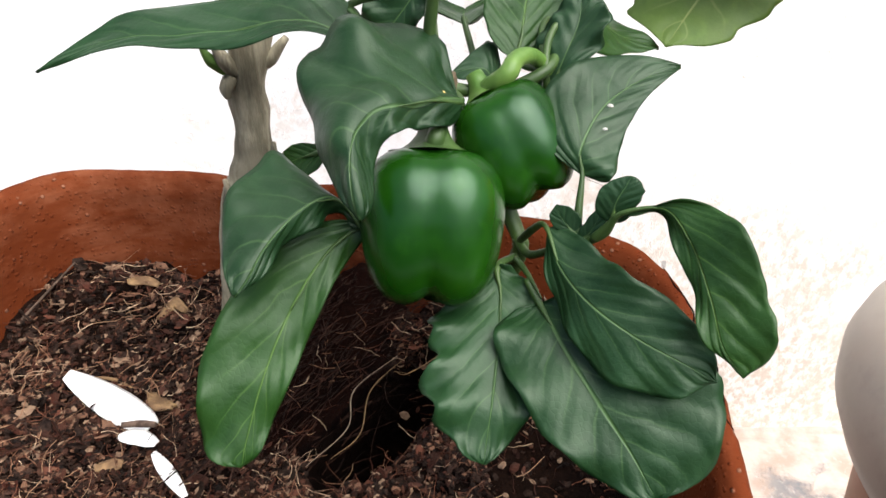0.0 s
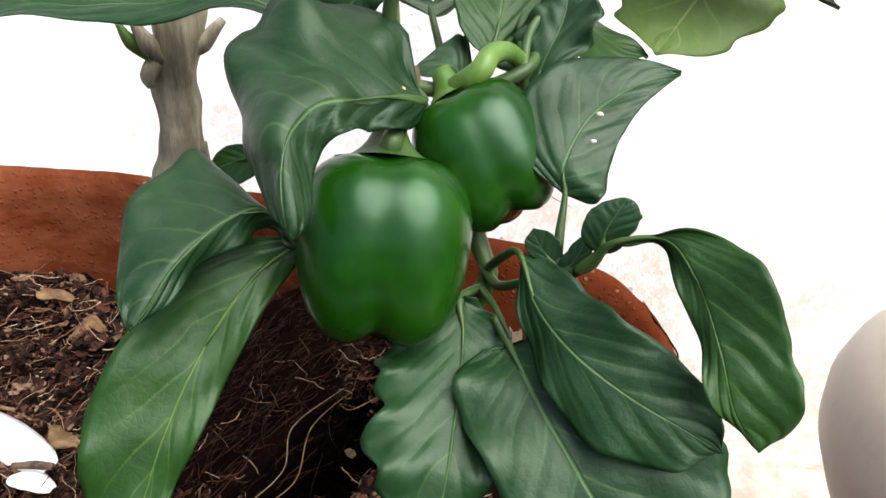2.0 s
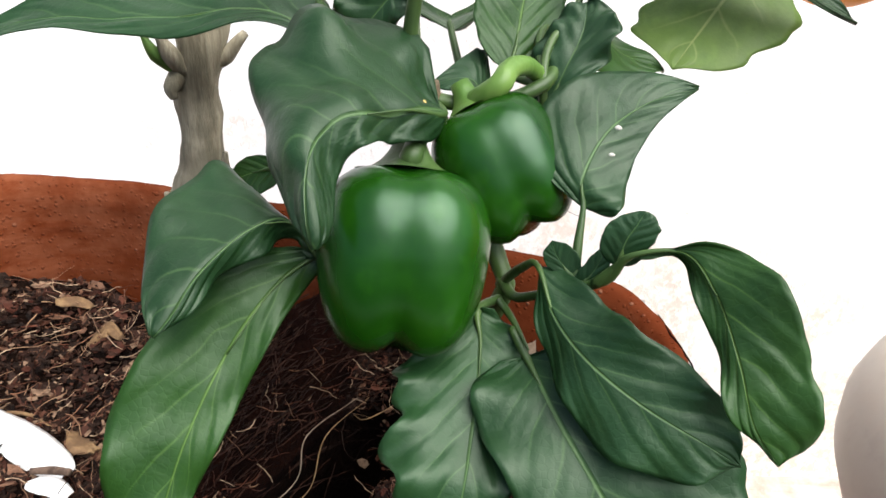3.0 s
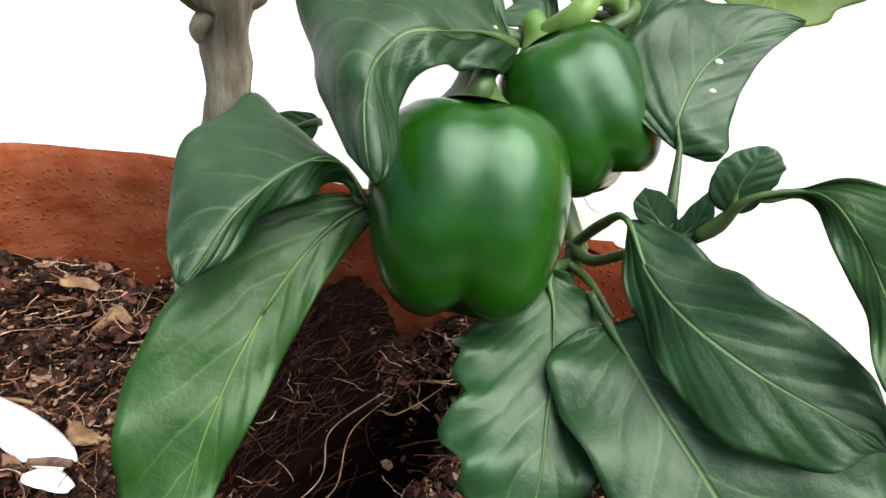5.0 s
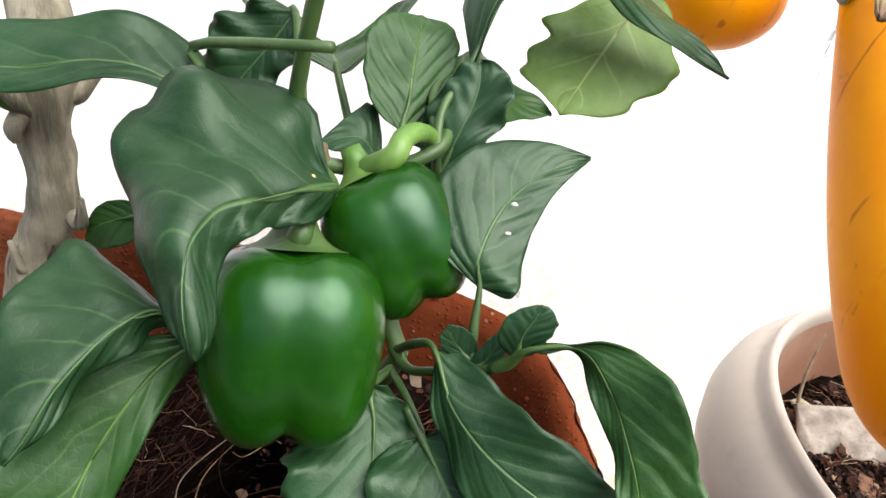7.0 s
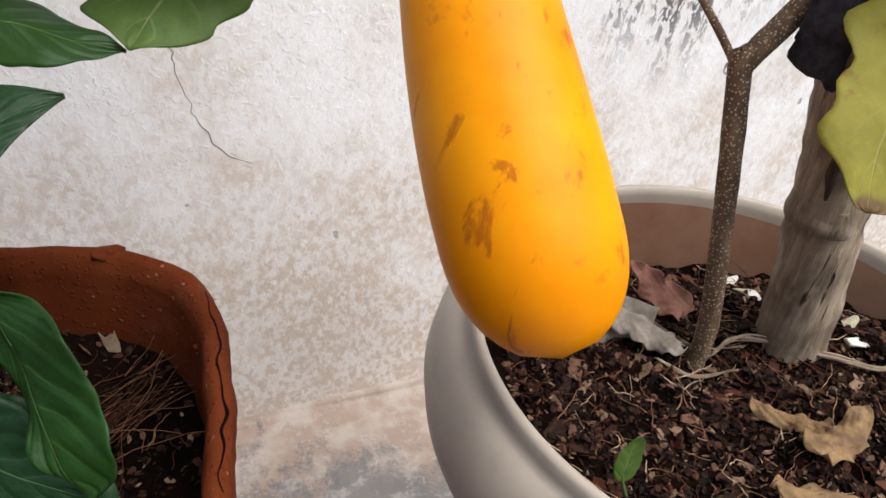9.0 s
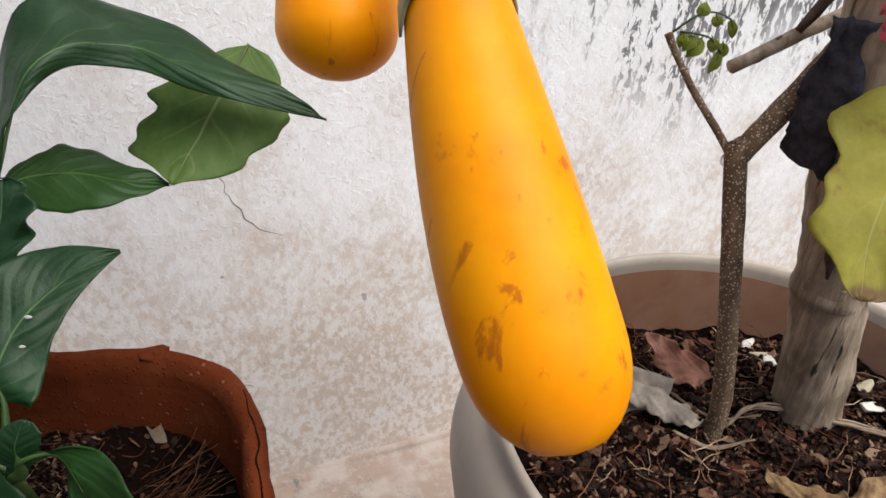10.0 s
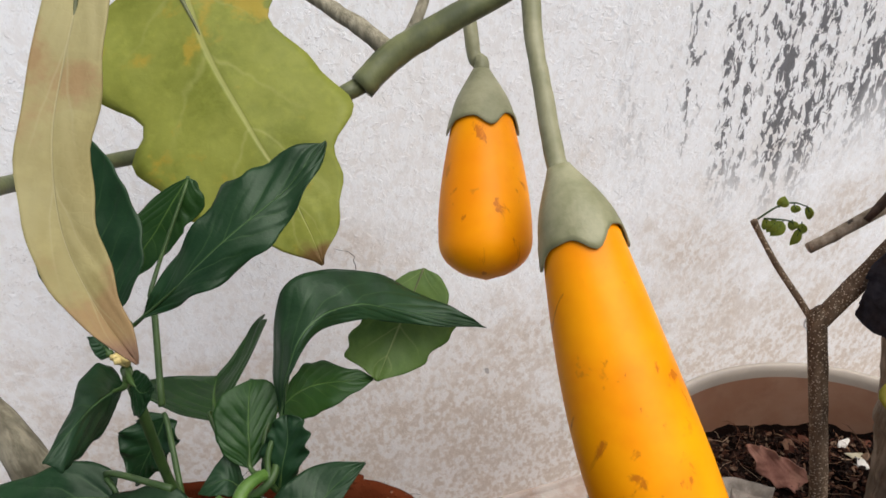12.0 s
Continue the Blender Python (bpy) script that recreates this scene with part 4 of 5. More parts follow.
leaf(pepper_plant, [(1.2998, 1.2918, 0.5265), (1.3032, 1.2826, 0.5234), (1.3086, 1.2695, 0.5182), (1.3174, 1.2543, 0.5101), (1.3260, 1.2432, 0.5009), (1.3334, 1.2337, 0.4904)], (-0.0267, 0.0027, -0.0035), (0.0341, 0.0021, 0.0163), G, (1.2958, 1.2998, 0.5312), blunt=0.45, peak=0.5, tipb=0.6, wave=0.002, waves=4, seed=10, left_tip=(-0.0186, -0.0053, -0.0076), right_tip=(0.0401, -0.0043, 0.0106))
leaf(pepper_plant, [(1.2856, 1.3079, 0.5315), (1.2863, 1.2965, 0.5245), (1.2847, 1.2814, 0.5149), (1.2818, 1.2653, 0.5035), (1.2783, 1.2510, 0.4872)], (-0.0289, -0.0036, -0.0065), (0.0168, 0.0055, 0.0000), G, (1.2938, 1.3190, 0.5290), blunt=0.5, peak=0.52, tipb=0.7, wave=0.0025, waves=5, ragged=0.3, seed=11, left_tip=(-0.0275, -0.0022, -0.0002), right_tip=(0.0180, -0.0017, -0.0001))
leaf(pepper_plant, [(1.3122, 1.2980, 0.5500), (1.3083, 1.2996, 0.5549), (1.3053, 1.3006, 0.5590), (1.3041, 1.3015, 0.5623)], (-0.0042, -0.0002, -0.0010), (0.0046, 0.0003, 0.0030), SMALL_LEAF, None, seed=12, blunt=0.5, pucker=0.0005)
leaf(pepper_plant, [(1.3120, 1.2963, 0.5491), (1.3153, 1.2954, 0.5539), (1.3178, 1.2961, 0.5594), (1.3190, 1.2978, 0.5642)], (-0.0031, 0.0018, 0.0007), (0.0034, -0.0015, 0.0001), SMALL_LEAF, None, seed=27, blunt=0.5, pucker=0.0005)
# the upper shoot
leaf(pepper_plant, [(1.3162, 1.3720, 0.6167), (1.3288, 1.3850, 0.6430), (1.3464, 1.3980, 0.6539), (1.3700, 1.4100, 0.6467), (1.3934, 1.4130, 0.6330), (1.4178, 1.4120, 0.6201), (1.4404, 1.4090, 0.6100)], (-0.0015, -0.0050, -0.0055), (-0.0091, 0.0340, 0.0172), G, [(1.3040, 1.3500, 0.5940), (1.3062, 1.3600, 0.6042)], blunt=0.5, peak=0.33, wave=0.002, waves=3, seed=13, left_tip=(-0.0034, -0.0040, -0.0089), right_tip=(0.0196, 0.0130, -0.0024))
leaf(pepper_plant, [(1.3132, 1.3850, 0.6080), (1.3277, 1.4020, 0.6029), (1.3471, 1.4140, 0.5914), (1.3683, 1.4180, 0.5819)], (-0.0027, -0.0140, -0.0081), (0.0020, 0.0140, 0.0049), F, [(1.3040, 1.3500, 0.5940), (1.3051, 1.3720, 0.6047)], blunt=0.55, ragged=0.3, seed=14)
leaf(pepper_plant, [(1.3065, 1.3520, 0.5842), (1.3125, 1.3560, 0.5982), (1.3175, 1.3620, 0.6102), (1.3194, 1.3700, 0.6176)], (-0.0121, 0.0040, 0.0021), (0.0116, -0.0040, 0.0061), SMALL_LEAF, (1.3040, 1.3500, 0.5940), blunt=0.5, tipb=0.5, cup=-0.3, wave=0.002, waves=4, pucker=0.0016, seed=15)
leaf(pepper_plant, [(1.2754, 1.4000, 0.5980), (1.2761, 1.4120, 0.5974), (1.2760, 1.4300, 0.5946), (1.2771, 1.4400, 0.5946)], (-0.0370, 0.0050, 0.0122), (0.0398, 0.0450, 0.0066), F, (1.2880, 1.3700, 0.5600), blunt=0.6, cup=0.2, seed=16)
leaf(pepper_plant, [(1.2950, 1.3620, 0.5940), (1.2973, 1.3720, 0.6072), (1.3001, 1.3850, 0.6178), (1.3030, 1.3980, 0.6234)], (-0.0173, 0.0050, 0.0047), (0.0164, 0.0100, 0.0018), F, (1.3040, 1.3500, 0.5940), blunt=0.55, cup=0.1, seed=17)
leaf(pepper_plant, [(1.2884, 1.3600, 0.5819), (1.2809, 1.3620, 0.5908), (1.2666, 1.3600, 0.5878)], (-0.0009, -0.0070, -0.0043), (0.0033, 0.0100, 0.0088), SMALL_LEAF, (1.2977, 1.3550, 0.5799), blunt=0.6, seed=18)
# the top of the plant
leaf(pepper_plant, [(1.2696, 1.3450, 0.7186), (1.2669, 1.3600, 0.7330), (1.2654, 1.3750, 0.7525), (1.2639, 1.3920, 0.7781)], (-0.0229, 0.0020, -0.0035), (0.0213, 0.0000, 0.0053), G, (1.2720, 1.3260, 0.7050), blunt=0.5, peak=0.5, tipb=0.5, cup=0.15, seed=19)
leaf(pepper_plant, [(1.2781, 1.3350, 0.7183), (1.2989, 1.3320, 0.7335), (1.3244, 1.3350, 0.7495), (1.3443, 1.3420, 0.7590), (1.3645, 1.3520, 0.7722)], (0.0040, -0.0100, -0.0081), (-0.0058, 0.0130, 0.0097), G, [(1.2720, 1.3260, 0.7050), (1.2765, 1.3340, 0.7189)], blunt=1.15, peak=0.55, tipb=0.8, wave=0.002, waves=4, ragged=0.25, pucker=0.0018, seed=20)
leaf(pepper_plant, [(1.2968, 1.4400, 0.7273), (1.2823, 1.4350, 0.7127), (1.2681, 1.4300, 0.6995), (1.2558, 1.4250, 0.6841)], (0.0170, -0.0030, -0.0020), (-0.0226, 0.0070, -0.0050), F, [(1.2720, 1.3460, 0.6650), (1.2719, 1.3900, 0.6872), (1.2697, 1.4100, 0.6881)], blunt=0.4, peak=0.55, ragged=0.35, seed=21)
leaf(pepper_plant, [(1.2720, 1.3180, 0.7036), (1.2707, 1.3000, 0.7156), (1.2659, 1.2850, 0.7201), (1.2561, 1.2750, 0.7163)], (-0.0032, -0.0150, -0.0087), (-0.0019, 0.0150, 0.0038), SMALL_LEAF, (1.2720, 1.3260, 0.7050), blunt=0.45, cup=-0.2, seed=22)
leaf(pepper_plant, [(1.2746, 1.3180, 0.7055), (1.2795, 1.3100, 0.7052), (1.2855, 1.3060, 0.7092)], (-0.0024, -0.0070, -0.0050), (0.0017, 0.0050, 0.0044), SMALL_LEAF, (1.2720, 1.3260, 0.7050), blunt=0.5, seed=23)
leaf(pepper_plant, [(1.2586, 1.3850, 0.6229), (1.2516, 1.3820, 0.6125), (1.2429, 1.3800, 0.6014), (1.2328, 1.3780, 0.5864)], (-0.0154, 0.0050, 0.0081), (0.0098, -0.0040, -0.0033), G, (1.2620, 1.3520, 0.6000), blunt=0.45, wave=0.003, waves=4, ragged=0.4, seed=25)
leaf(pepper_plant, [(1.2693, 1.3250, 0.7143), (1.2680, 1.3250, 0.7196), (1.2653, 1.3250, 0.7245)], (-0.0021, -0.0030, -0.0023), (0.0009, 0.0030, 0.0014), SMALL_LEAF, None, seed=26)
for x, y, z, r in ((1.3244, 1.3252, 0.5898, 0.0012), (1.3218, 1.3183, 0.5837, 0.0010)):
    bm = bmesh.new()
    bmesh.ops.create_icosphere(bm, subdivisions=2, radius=r)
    for v in bm.verts:
        v.co = Vector((v.co.x, v.co.y * 0.12, v.co.z * 0.6)) * (1 + 0.5 * noise.noise(v.co * 900)) + Vector((x, y, z))
    wpart("blemish", bm, CHALK, pepper_plant, "pale dry patch on a leaf")
FLOWER = (1.2742, 1.3220, 0.7102)
for centre in (FLOWER, NODE + Vector((-0.006, -0.020, 0.0))):
    bm = bmesh.new()
    for k in range(6):
        a = k * math.pi / 3
        tube([centre, Vector(centre) + Vector((0.0028 * math.cos(a), 0.0028 * math.sin(a), 0.005)), Vector(centre) + Vector((0.0042 * math.cos(a), 0.0042 * math.sin(a), 0.004))], [0.0012, 0.0016, 0.0006], 6, 6, bm)
    wpart("flower", bm, BUD, pepper_plant, "small faded pale yellow flower")

# ---- aubergine plant ----
egg = thing("aubergine_plant", (1.14, 1.412, 0.38), "old woody aubergine plant with yellowing leaves and orange fruits", "plant")
wpart("trunk", tube([(1.140, 1.412, 0.37), (1.150, 1.406, 0.44), (1.1615, 1.400, 0.505), (1.170, 1.400, 0.523), (1.1755, 1.400, 0.546), (1.1755, 1.400, 0.570), (1.179, 1.401, 0.588), (1.178, 1.404, 0.612), (1.170, 1.408, 0.65), (1.178, 1.412, 0.70), (1.195, 1.42, 0.76), (1.212, 1.42, 0.82), (1.220, 1.42, 0.90)], [0.0078, 0.0080, 0.0086, 0.0088, 0.0088, 0.0092, 0.0105, 0.0085, 0.0078, 0.0065, 0.0055, 0.005], 72, 18, None, 0.18), TRUNK, egg, "grey-brown woody stem with leaf scars")
for a, b, c, r in (((1.180, 1.400, 0.578), (1.188, 1.400, 0.583), (1.196, 1.400, 0.592), 0.0036), ((1.171, 1.393, 0.576), (1.169, 1.389, 0.572), (1.170, 1.388, 0.568), 0.0034), ((1.181, 1.396, 0.536), (1.185, 1.392, 0.534), (1.1868, 1.390, 0.546), 0.0026), ((1.166, 1.396, 0.515), (1.1625, 1.392, 0.513), (1.161, 1.390, 0.5265), 0.0024), ((1.173, 1.394, 0.577), (1.169, 1.391, 0.585), (1.166, 1.390, 0.592), 0.0034)):
    wpart("leaf_scar", tube([a, b, c], [r, r, r * 0.45], 8, 9, None, 0.3), TRUNK, egg)
wpart("side_shoot", tube([(1.171, 1.394, 0.577), (1.164, 1.391, 0.584), (1.160, 1.390, 0.592)], [0.0022, 0.0030, 0.0008], 8, 8), PALE_STALK, egg, "small pale green shoot on the woody stem")
wpart("branch", tube([(1.1920, 1.4180, 0.7480), (1.2161, 1.5369, 0.7035), (1.2656, 1.5293, 0.7077), (1.3400, 1.5179, 0.7140), (1.3990, 1.5082, 0.7363)], [0.0050, 0.0048, 0.0046, 0.0055], 20, 12, None, 0.1), DARK_STEM, egg)
wpart("branch", tube([(1.3987, 1.5073, 0.7349), (1.4229, 1.5127, 0.7503), (1.4590, 1.5096, 0.7661), (1.4940, 1.5056, 0.7801), (1.5307, 1.5000, 0.8014)], [0.0085, 0.0088, 0.0080, 0.0070, 0.0060], 24, 12, None, 0.1), DARK_STEM, egg)
wpart("branch", tube([(1.4207, 1.5194, 0.7505), (1.4068, 1.5311, 0.7635), (1.3870, 1.5507, 0.7772), (1.3612, 1.5707, 0.7988)], [0.0060, 0.0055, 0.0050, 0.0045], 14, 10, None, 0.2), TRUNK, egg)
wpart("branch", tube([(1.4289, 1.5140, 0.7542), (1.4408, 1.5207, 0.7678), (1.4517, 1.5296, 0.7844)], [0.0040, 0.0035, 0.0032], 10, 8), TRUNK, egg)


def aubergine(plant, top, bottom, width, hang, bend, label, blunt=0.5, stem=0.0060):
    """A ripe fruit: a long body fuller near its end, a lobed calyx and a bent woody stalk."""
    top, bottom = Vector(top), Vector(bottom)
    axis = (bottom - top).normalized()
    ln = (bottom - top).length
    q = Vector((0, 0, -1)).rotation_difference(axis).to_matrix()
    side = q @ Vector((1, 0, 0))
    bm = bmesh.new()
    rings = []
    for i in range(41):
        s = i / 40
        r = 0.5 * width * min(1.0, 0.60 + 0.41 * math.sin(math.pi * min(1, s * 0.64))) * (max(0.0, 1 - max(0.0, (s - 0.76) / 0.24) ** 2.3) ** blunt) * (min(1, (s + 0.03) / 0.06) ** 0.4)
        c = top + axis * ln * s + side * bend * math.sin(math.pi * s)
        rings.append([bm.verts.new(c + q @ Vector((math.cos(a), math.sin(a), 0)) * max(r, 0.0004)) for a in [2 * math.pi * j / 40 for j in range(40)]])
    for a, b in zip(rings, rings[1:]):
        for j in range(40):
            bm.faces.new((b[j], b[(j + 1) % 40], a[(j + 1) % 40], a[j]))
    bm.faces.new(rings[0])
    bm.faces.new(rings[-1][::-1])
    fruit = wpart("fruit", bm, FRUIT, plant, label)
    cal = bmesh.new()
    crown = []
    w = min(width * 0.60, ln * 0.30)
    for i in range(14):
        s = i / 13
        ring = []
        for j in range(50):
            a = 2 * math.pi * j / 50
            cut = 0.5 + 0.5 * math.cos(4 * a + 0.6 + 0.5 * math.sin(a))
            reach = -0.80 * w + s * (1.00 + 0.26 * cut**2.2 + 0.05 * math.sin(2 * a + 1)) * w
            along = max(0.0, (reach / ln))
            body = 0.5 * width * min(1.0, 0.60 + 0.41 * math.sin(math.pi * min(1, along * 0.64))) * (min(1, (along + 0.03) / 0.06) ** 0.4)
            swell = min(1.0, max(0.0, (reach + 0.80 * w) / w))
            swell = (swell * swell * (3 - 2 * swell)) ** 0.60
            r = stem + (0.32 * width - stem) * swell
            r = body + 0.0012 if along > 0.03 else r
            ring.append(cal.verts.new(top + axis * reach + side * bend * math.sin(math.pi * along) + q @ Vector((math.cos(a), math.sin(a), 0)) * r))
        crown.append(ring)
    for a, b in zip(crown, crown[1:]):
        for j in range(50):
            cal.faces.new((a[j], b[j], b[(j + 1) % 50], a[(j + 1) % 50]))
    cal.faces.new(crown[0])
    cap = keep(part("calyx", cal, HUSK, None, "thick grey-green calyx with blunt teeth"), fruit)
    mod = cap.modifiers.new("thickness", "SOLIDIFY")
    mod.thickness, mod.offset = 0.0012, 1
    keep(part("stalk", tube([top - axis * w * 0.70, top - axis * w * 1.0] + [Vector(p) for p in hang], [stem * 1.05, stem, stem * 0.92, stem], 18, 12, None, 0.12), HUSK, None, "grey-green bent stalk"), fruit)
    return fruit


aubergine(egg, (1.4992, 1.4131, 0.6672), (1.5113, 1.2780, 0.5060), 0.0720, [(1.4975, 1.4580, 0.7270), (1.5000, 1.4800, 0.7560), (1.5060, 1.5029, 0.7830)], -0.004, "long ripe orange aubergine with brown scratches")
aubergine(egg, (1.4766, 1.5156, 0.7019), (1.4548, 1.4531, 0.6115), 0.0620, [(1.4802, 1.5390, 0.7310), (1.4827, 1.5580, 0.7590)], 0.0, "short plump orange aubergine", 0.6, 0.0052)

# leaves of the aubergine
leaf(egg, [(1.3066, 1.5696, 0.8038), (1.3137, 1.5297, 0.7652), (1.3299, 1.4888, 0.7278), (1.3460, 1.4573, 0.6932), (1.3540, 1.4316, 0.6641)], (0.0696, -0.0027, -0.0005), (-0.0763, 0.0140, -0.0121), YELLOW_LEAF, [(1.3600, 1.5671, 0.7977)], (0.0025, 0.002), DARK_STEM, "yellow-green lobed leaf with a browned tip", blunt=0.45, peak=0.40, lobes=0.14, wave=0.002, waves=2, m=9, n=34, left_tip=(0.0323, -0.0068, 0.0000), right_tip=(-0.0535, -0.0026, -0.0206), seed=31)
leaf(egg, [(1.3136, 1.2181, 0.7003), (1.3116, 1.2147, 0.6949), (1.3085, 1.2113, 0.6889), (1.3051, 1.2079, 0.6829), (1.3020, 1.2043, 0.6767)], (-0.0105, 0.0020, -0.0015), (0.0135, -0.0042, 0.0005), WILTED_LEAF, [(1.2050, 1.4200, 0.8100), (1.2000, 1.2900, 0.8500), (1.2450, 1.1950, 0.7800), (1.2880, 1.1960, 0.7260)], (0.0011, 0.0009), DARK_STEM, "wilted yellow leaf with a brown tip", blunt=0.32, peak=0.42, tipb=0.6, lobes=0.12, ragged=0.3, pucker=0.0005, left_tip=(-0.0030, 0.0010, -0.0008), right_tip=(0.0066, -0.0025, -0.0005), seed=32)
leaf(egg, [(1.3158, 1.3032, 0.8601), (1.3082, 1.2864, 0.8420), (1.3000, 1.2690, 0.8229), (1.2977, 1.2544, 0.8041), (1.3023, 1.2419, 0.7890), (1.3085, 1.2333, 0.7781)], (0.0090, 0.0013, -0.0007), (-0.0077, -0.0006, 0.0003), TAN_LEAF, [(1.3573, 1.4048, 0.8784), (1.3286, 1.3440, 0.8701)], (0.0016, 0.0014), DARK_STEM, "wilted curled yellow leaf turning brown", blunt=0.35, peak=0.35, tipb=0.7, ragged=0.25, fold=0.25, pucker=0.0008, seed=35)
leaf(egg, [(1.4139, 1.4502, 0.6337), (1.3990, 1.4385, 0.6161), (1.3839, 1.4259, 0.5990), (1.3707, 1.4127, 0.5850)], (-0.0290, 0.0081, 0.0012), (0.0285, -0.0118, -0.0073), GREEN_YELLOW_LEAF, None, (0.0006, 0.0006), DARK_STEM, "dull green hanging leaf with pale veins", blunt=0.5, peak=0.5, lobes=0.10, m=9, n=34, seed=33)
leaf(egg, [(1.7090, 1.3221, 0.6245), (1.6861, 1.3128, 0.5991), (1.6678, 1.3016, 0.5740), (1.6571, 1.2859, 0.5475)], (-0.0300, 0.0287, 0.0192), (0.0410, -0.0254, -0.0085), SPOTTED_LEAF, [(1.7951, 1.3645, 0.6604), (1.7477, 1.3416, 0.6377)], (0.0022, 0.002), DARK_STEM, "yellow-green lobed leaf with brown spots", blunt=0.4, peak=0.5, lobes=0.14, tipb=0.5, pucker=0.0016, m=9, n=30, left_tip=(-0.0178, 0.0040, -0.0054), right_tip=(0.0228, -0.0181, -0.0100), seed=34)

# ---- plastic pot ----
PP = (1.662, 1.316)
plastic_pot = thing("plastic_pot", (*PP, 0), "round plastic pot, rolled beige rim and brown body", "flower pot")
body = [(0.0001, GROUND), (0.104, GROUND), (0.107, GROUND + 0.006), (0.122, 0.15), (0.141, 0.30), (0.147, 0.360), (0.148, 0.368)]
wpart("body", lathe(body + [(0.144, 0.368), (0.0001, 0.362)], (*PP, 0), 96), BROWN_PLASTIC, plastic_pot)
rim = [(0.143, 0.358), (0.154, 0.359), (0.166, 0.370), (0.1745, 0.388), (0.1765, 0.405), (0.1730, 0.421), (0.1655, 0.433), (0.1585, 0.4385), (0.1558, 0.4390), (0.1548, 0.4425), (0.1545, 0.4480), (0.1520, 0.4505), (0.1490, 0.4495), (0.1475, 0.444), (0.1470, 0.438), (0.1440, 0.362)]
bm = bmesh.new()
rings = []
for r, z in rim:
    rings.append([bm.verts.new((PP[0] + r * math.cos(2 * math.pi * j / 128), PP[1] + r * math.sin(2 * math.pi * j / 128), z)) for j in range(128)])
rings.append(rings[0])
for a, b in zip(rings, rings[1:]):
    for j in range(128):
        bm.faces.new((a[j], a[(j + 1) % 128], b[(j + 1) % 128], b[j]))
wpart("rim", bm, BEIGE, plastic_pot, "rolled beige plastic rim")
bm = bmesh.new()
rings = [[bm.verts.new((PP[0] + r * math.cos(2 * math.pi * j / 128), PP[1] + r * math.sin(2 * math.pi * j / 128), z)) for j in range(128)] for r, z in ((0.1466, 0.4385), (0.1452, 0.43), (0.1400, 0.36))]
for a, b in zip(rings, rings[1:]):
    for j in range(128):
        bm.faces.new((a[j], b[j], b[(j + 1) % 128], a[(j + 1) % 128]))
wpart("lining", bm, LINING, plastic_pot, "reddish brown inner wall")


def soil2(x, y):
    q = Vector((x, y, 4))
    z = 0.412 + 0.010 * noise.noise(q * 16) + 0.007 * noise.noise(q * 45) + 0.004 * noise.noise(q * 120)
    return z - 0.030 * max(0.0, (y - 1.36) / 0.1) + 0.012 * max(0.0, (1.33 - y) / 0.1)


bm = bmesh.new()
rings = [[bm.verts.new((*PP, soil2(*PP)))]]
for i in range(1, 51):
    r = 0.1432 * i / 50
    rings.append([bm.verts.new((PP[0] + r * math.cos(a), PP[1] + r * math.sin(a), soil2(PP[0] + r * math.cos(a), PP[1] + r * math.sin(a)))) for a in [2 * math.pi * j / 160 for j in range(160)]])
for j in range(160):
    bm.faces.new((rings[0][0], rings[1][j], rings[1][(j + 1) % 160]))
for a, b in zip(rings[1:], rings[2:]):
    for j in range(160):
        bm.faces.new((a[j], b[j], b[(j + 1) % 160], a[(j + 1) % 160]))
tagged(part("potting_soil", bm, SOIL), "dark lumpy soil in the plastic pot", "soil", "", "stuff")


def on_soil2(rnd):
    a, r = rnd.uniform(0, 6.2832), 0.131 * math.sqrt(rnd.random())
    x, y = PP[0] + r * math.cos(a), PP[1] + r * math.sin(a)
    return Vector((x, y, soil2(x, y) + 0.001))


stuff("bark_litter", chips(7500, on_soil2, (0.0009, 0.0032), 13, 0.5), CHIPS, "small dark crumbs strewn over the plastic pot's soil", "litter")
stuff("bark_chips", chips(300, on_soil2, (0.0028, 0.0085), 15, 0.22), FLAKES, "larger dark and tan flakes on the plastic pot's soil", "litter")
stuff("dry_roots", fibres(750, on_soil2, (0.008, 0.035), (0.00016, 0.0005), 17), FIBRE, "fine dry roots over the plastic pot's soil", "litter")


def lying2(points, lift=0.004):
    return [(x, y, soil2(x, y) + lift) for x, y in points]


def torn_leaf(rib, left, right, material, label, seed, holes):
    """A dry leaf arched over the soil, its blade torn through in places."""
    rnd = random.Random(seed)
    bm = blade(rib, left, right, blunt=0.35, tipb=0.5, n=40, m=12, wave=0.003, waves=3, pucker=0.0016, ragged=0.28, cup=-0.10, seed=seed)
    grid = list(bm.faces)
    for _ in range(holes):
        c = rnd.choice(grid).calc_center_median()
        r = rnd.uniform(0.0015, 0.0040)
        bad = [f for f in bm.faces if (f.calc_center_median() - c).length < r]
        bmesh.ops.delete(bm, geom=bad, context="FACES")
        grid = list(bm.faces)
    ob = tagged(part("dead_leaf", bm, material), label, "dead leaf")
    mod = ob.modifiers.new("thickness", "SOLIDIFY")
    mod.thickness, mod.offset = 0.0005, 0
    return ob


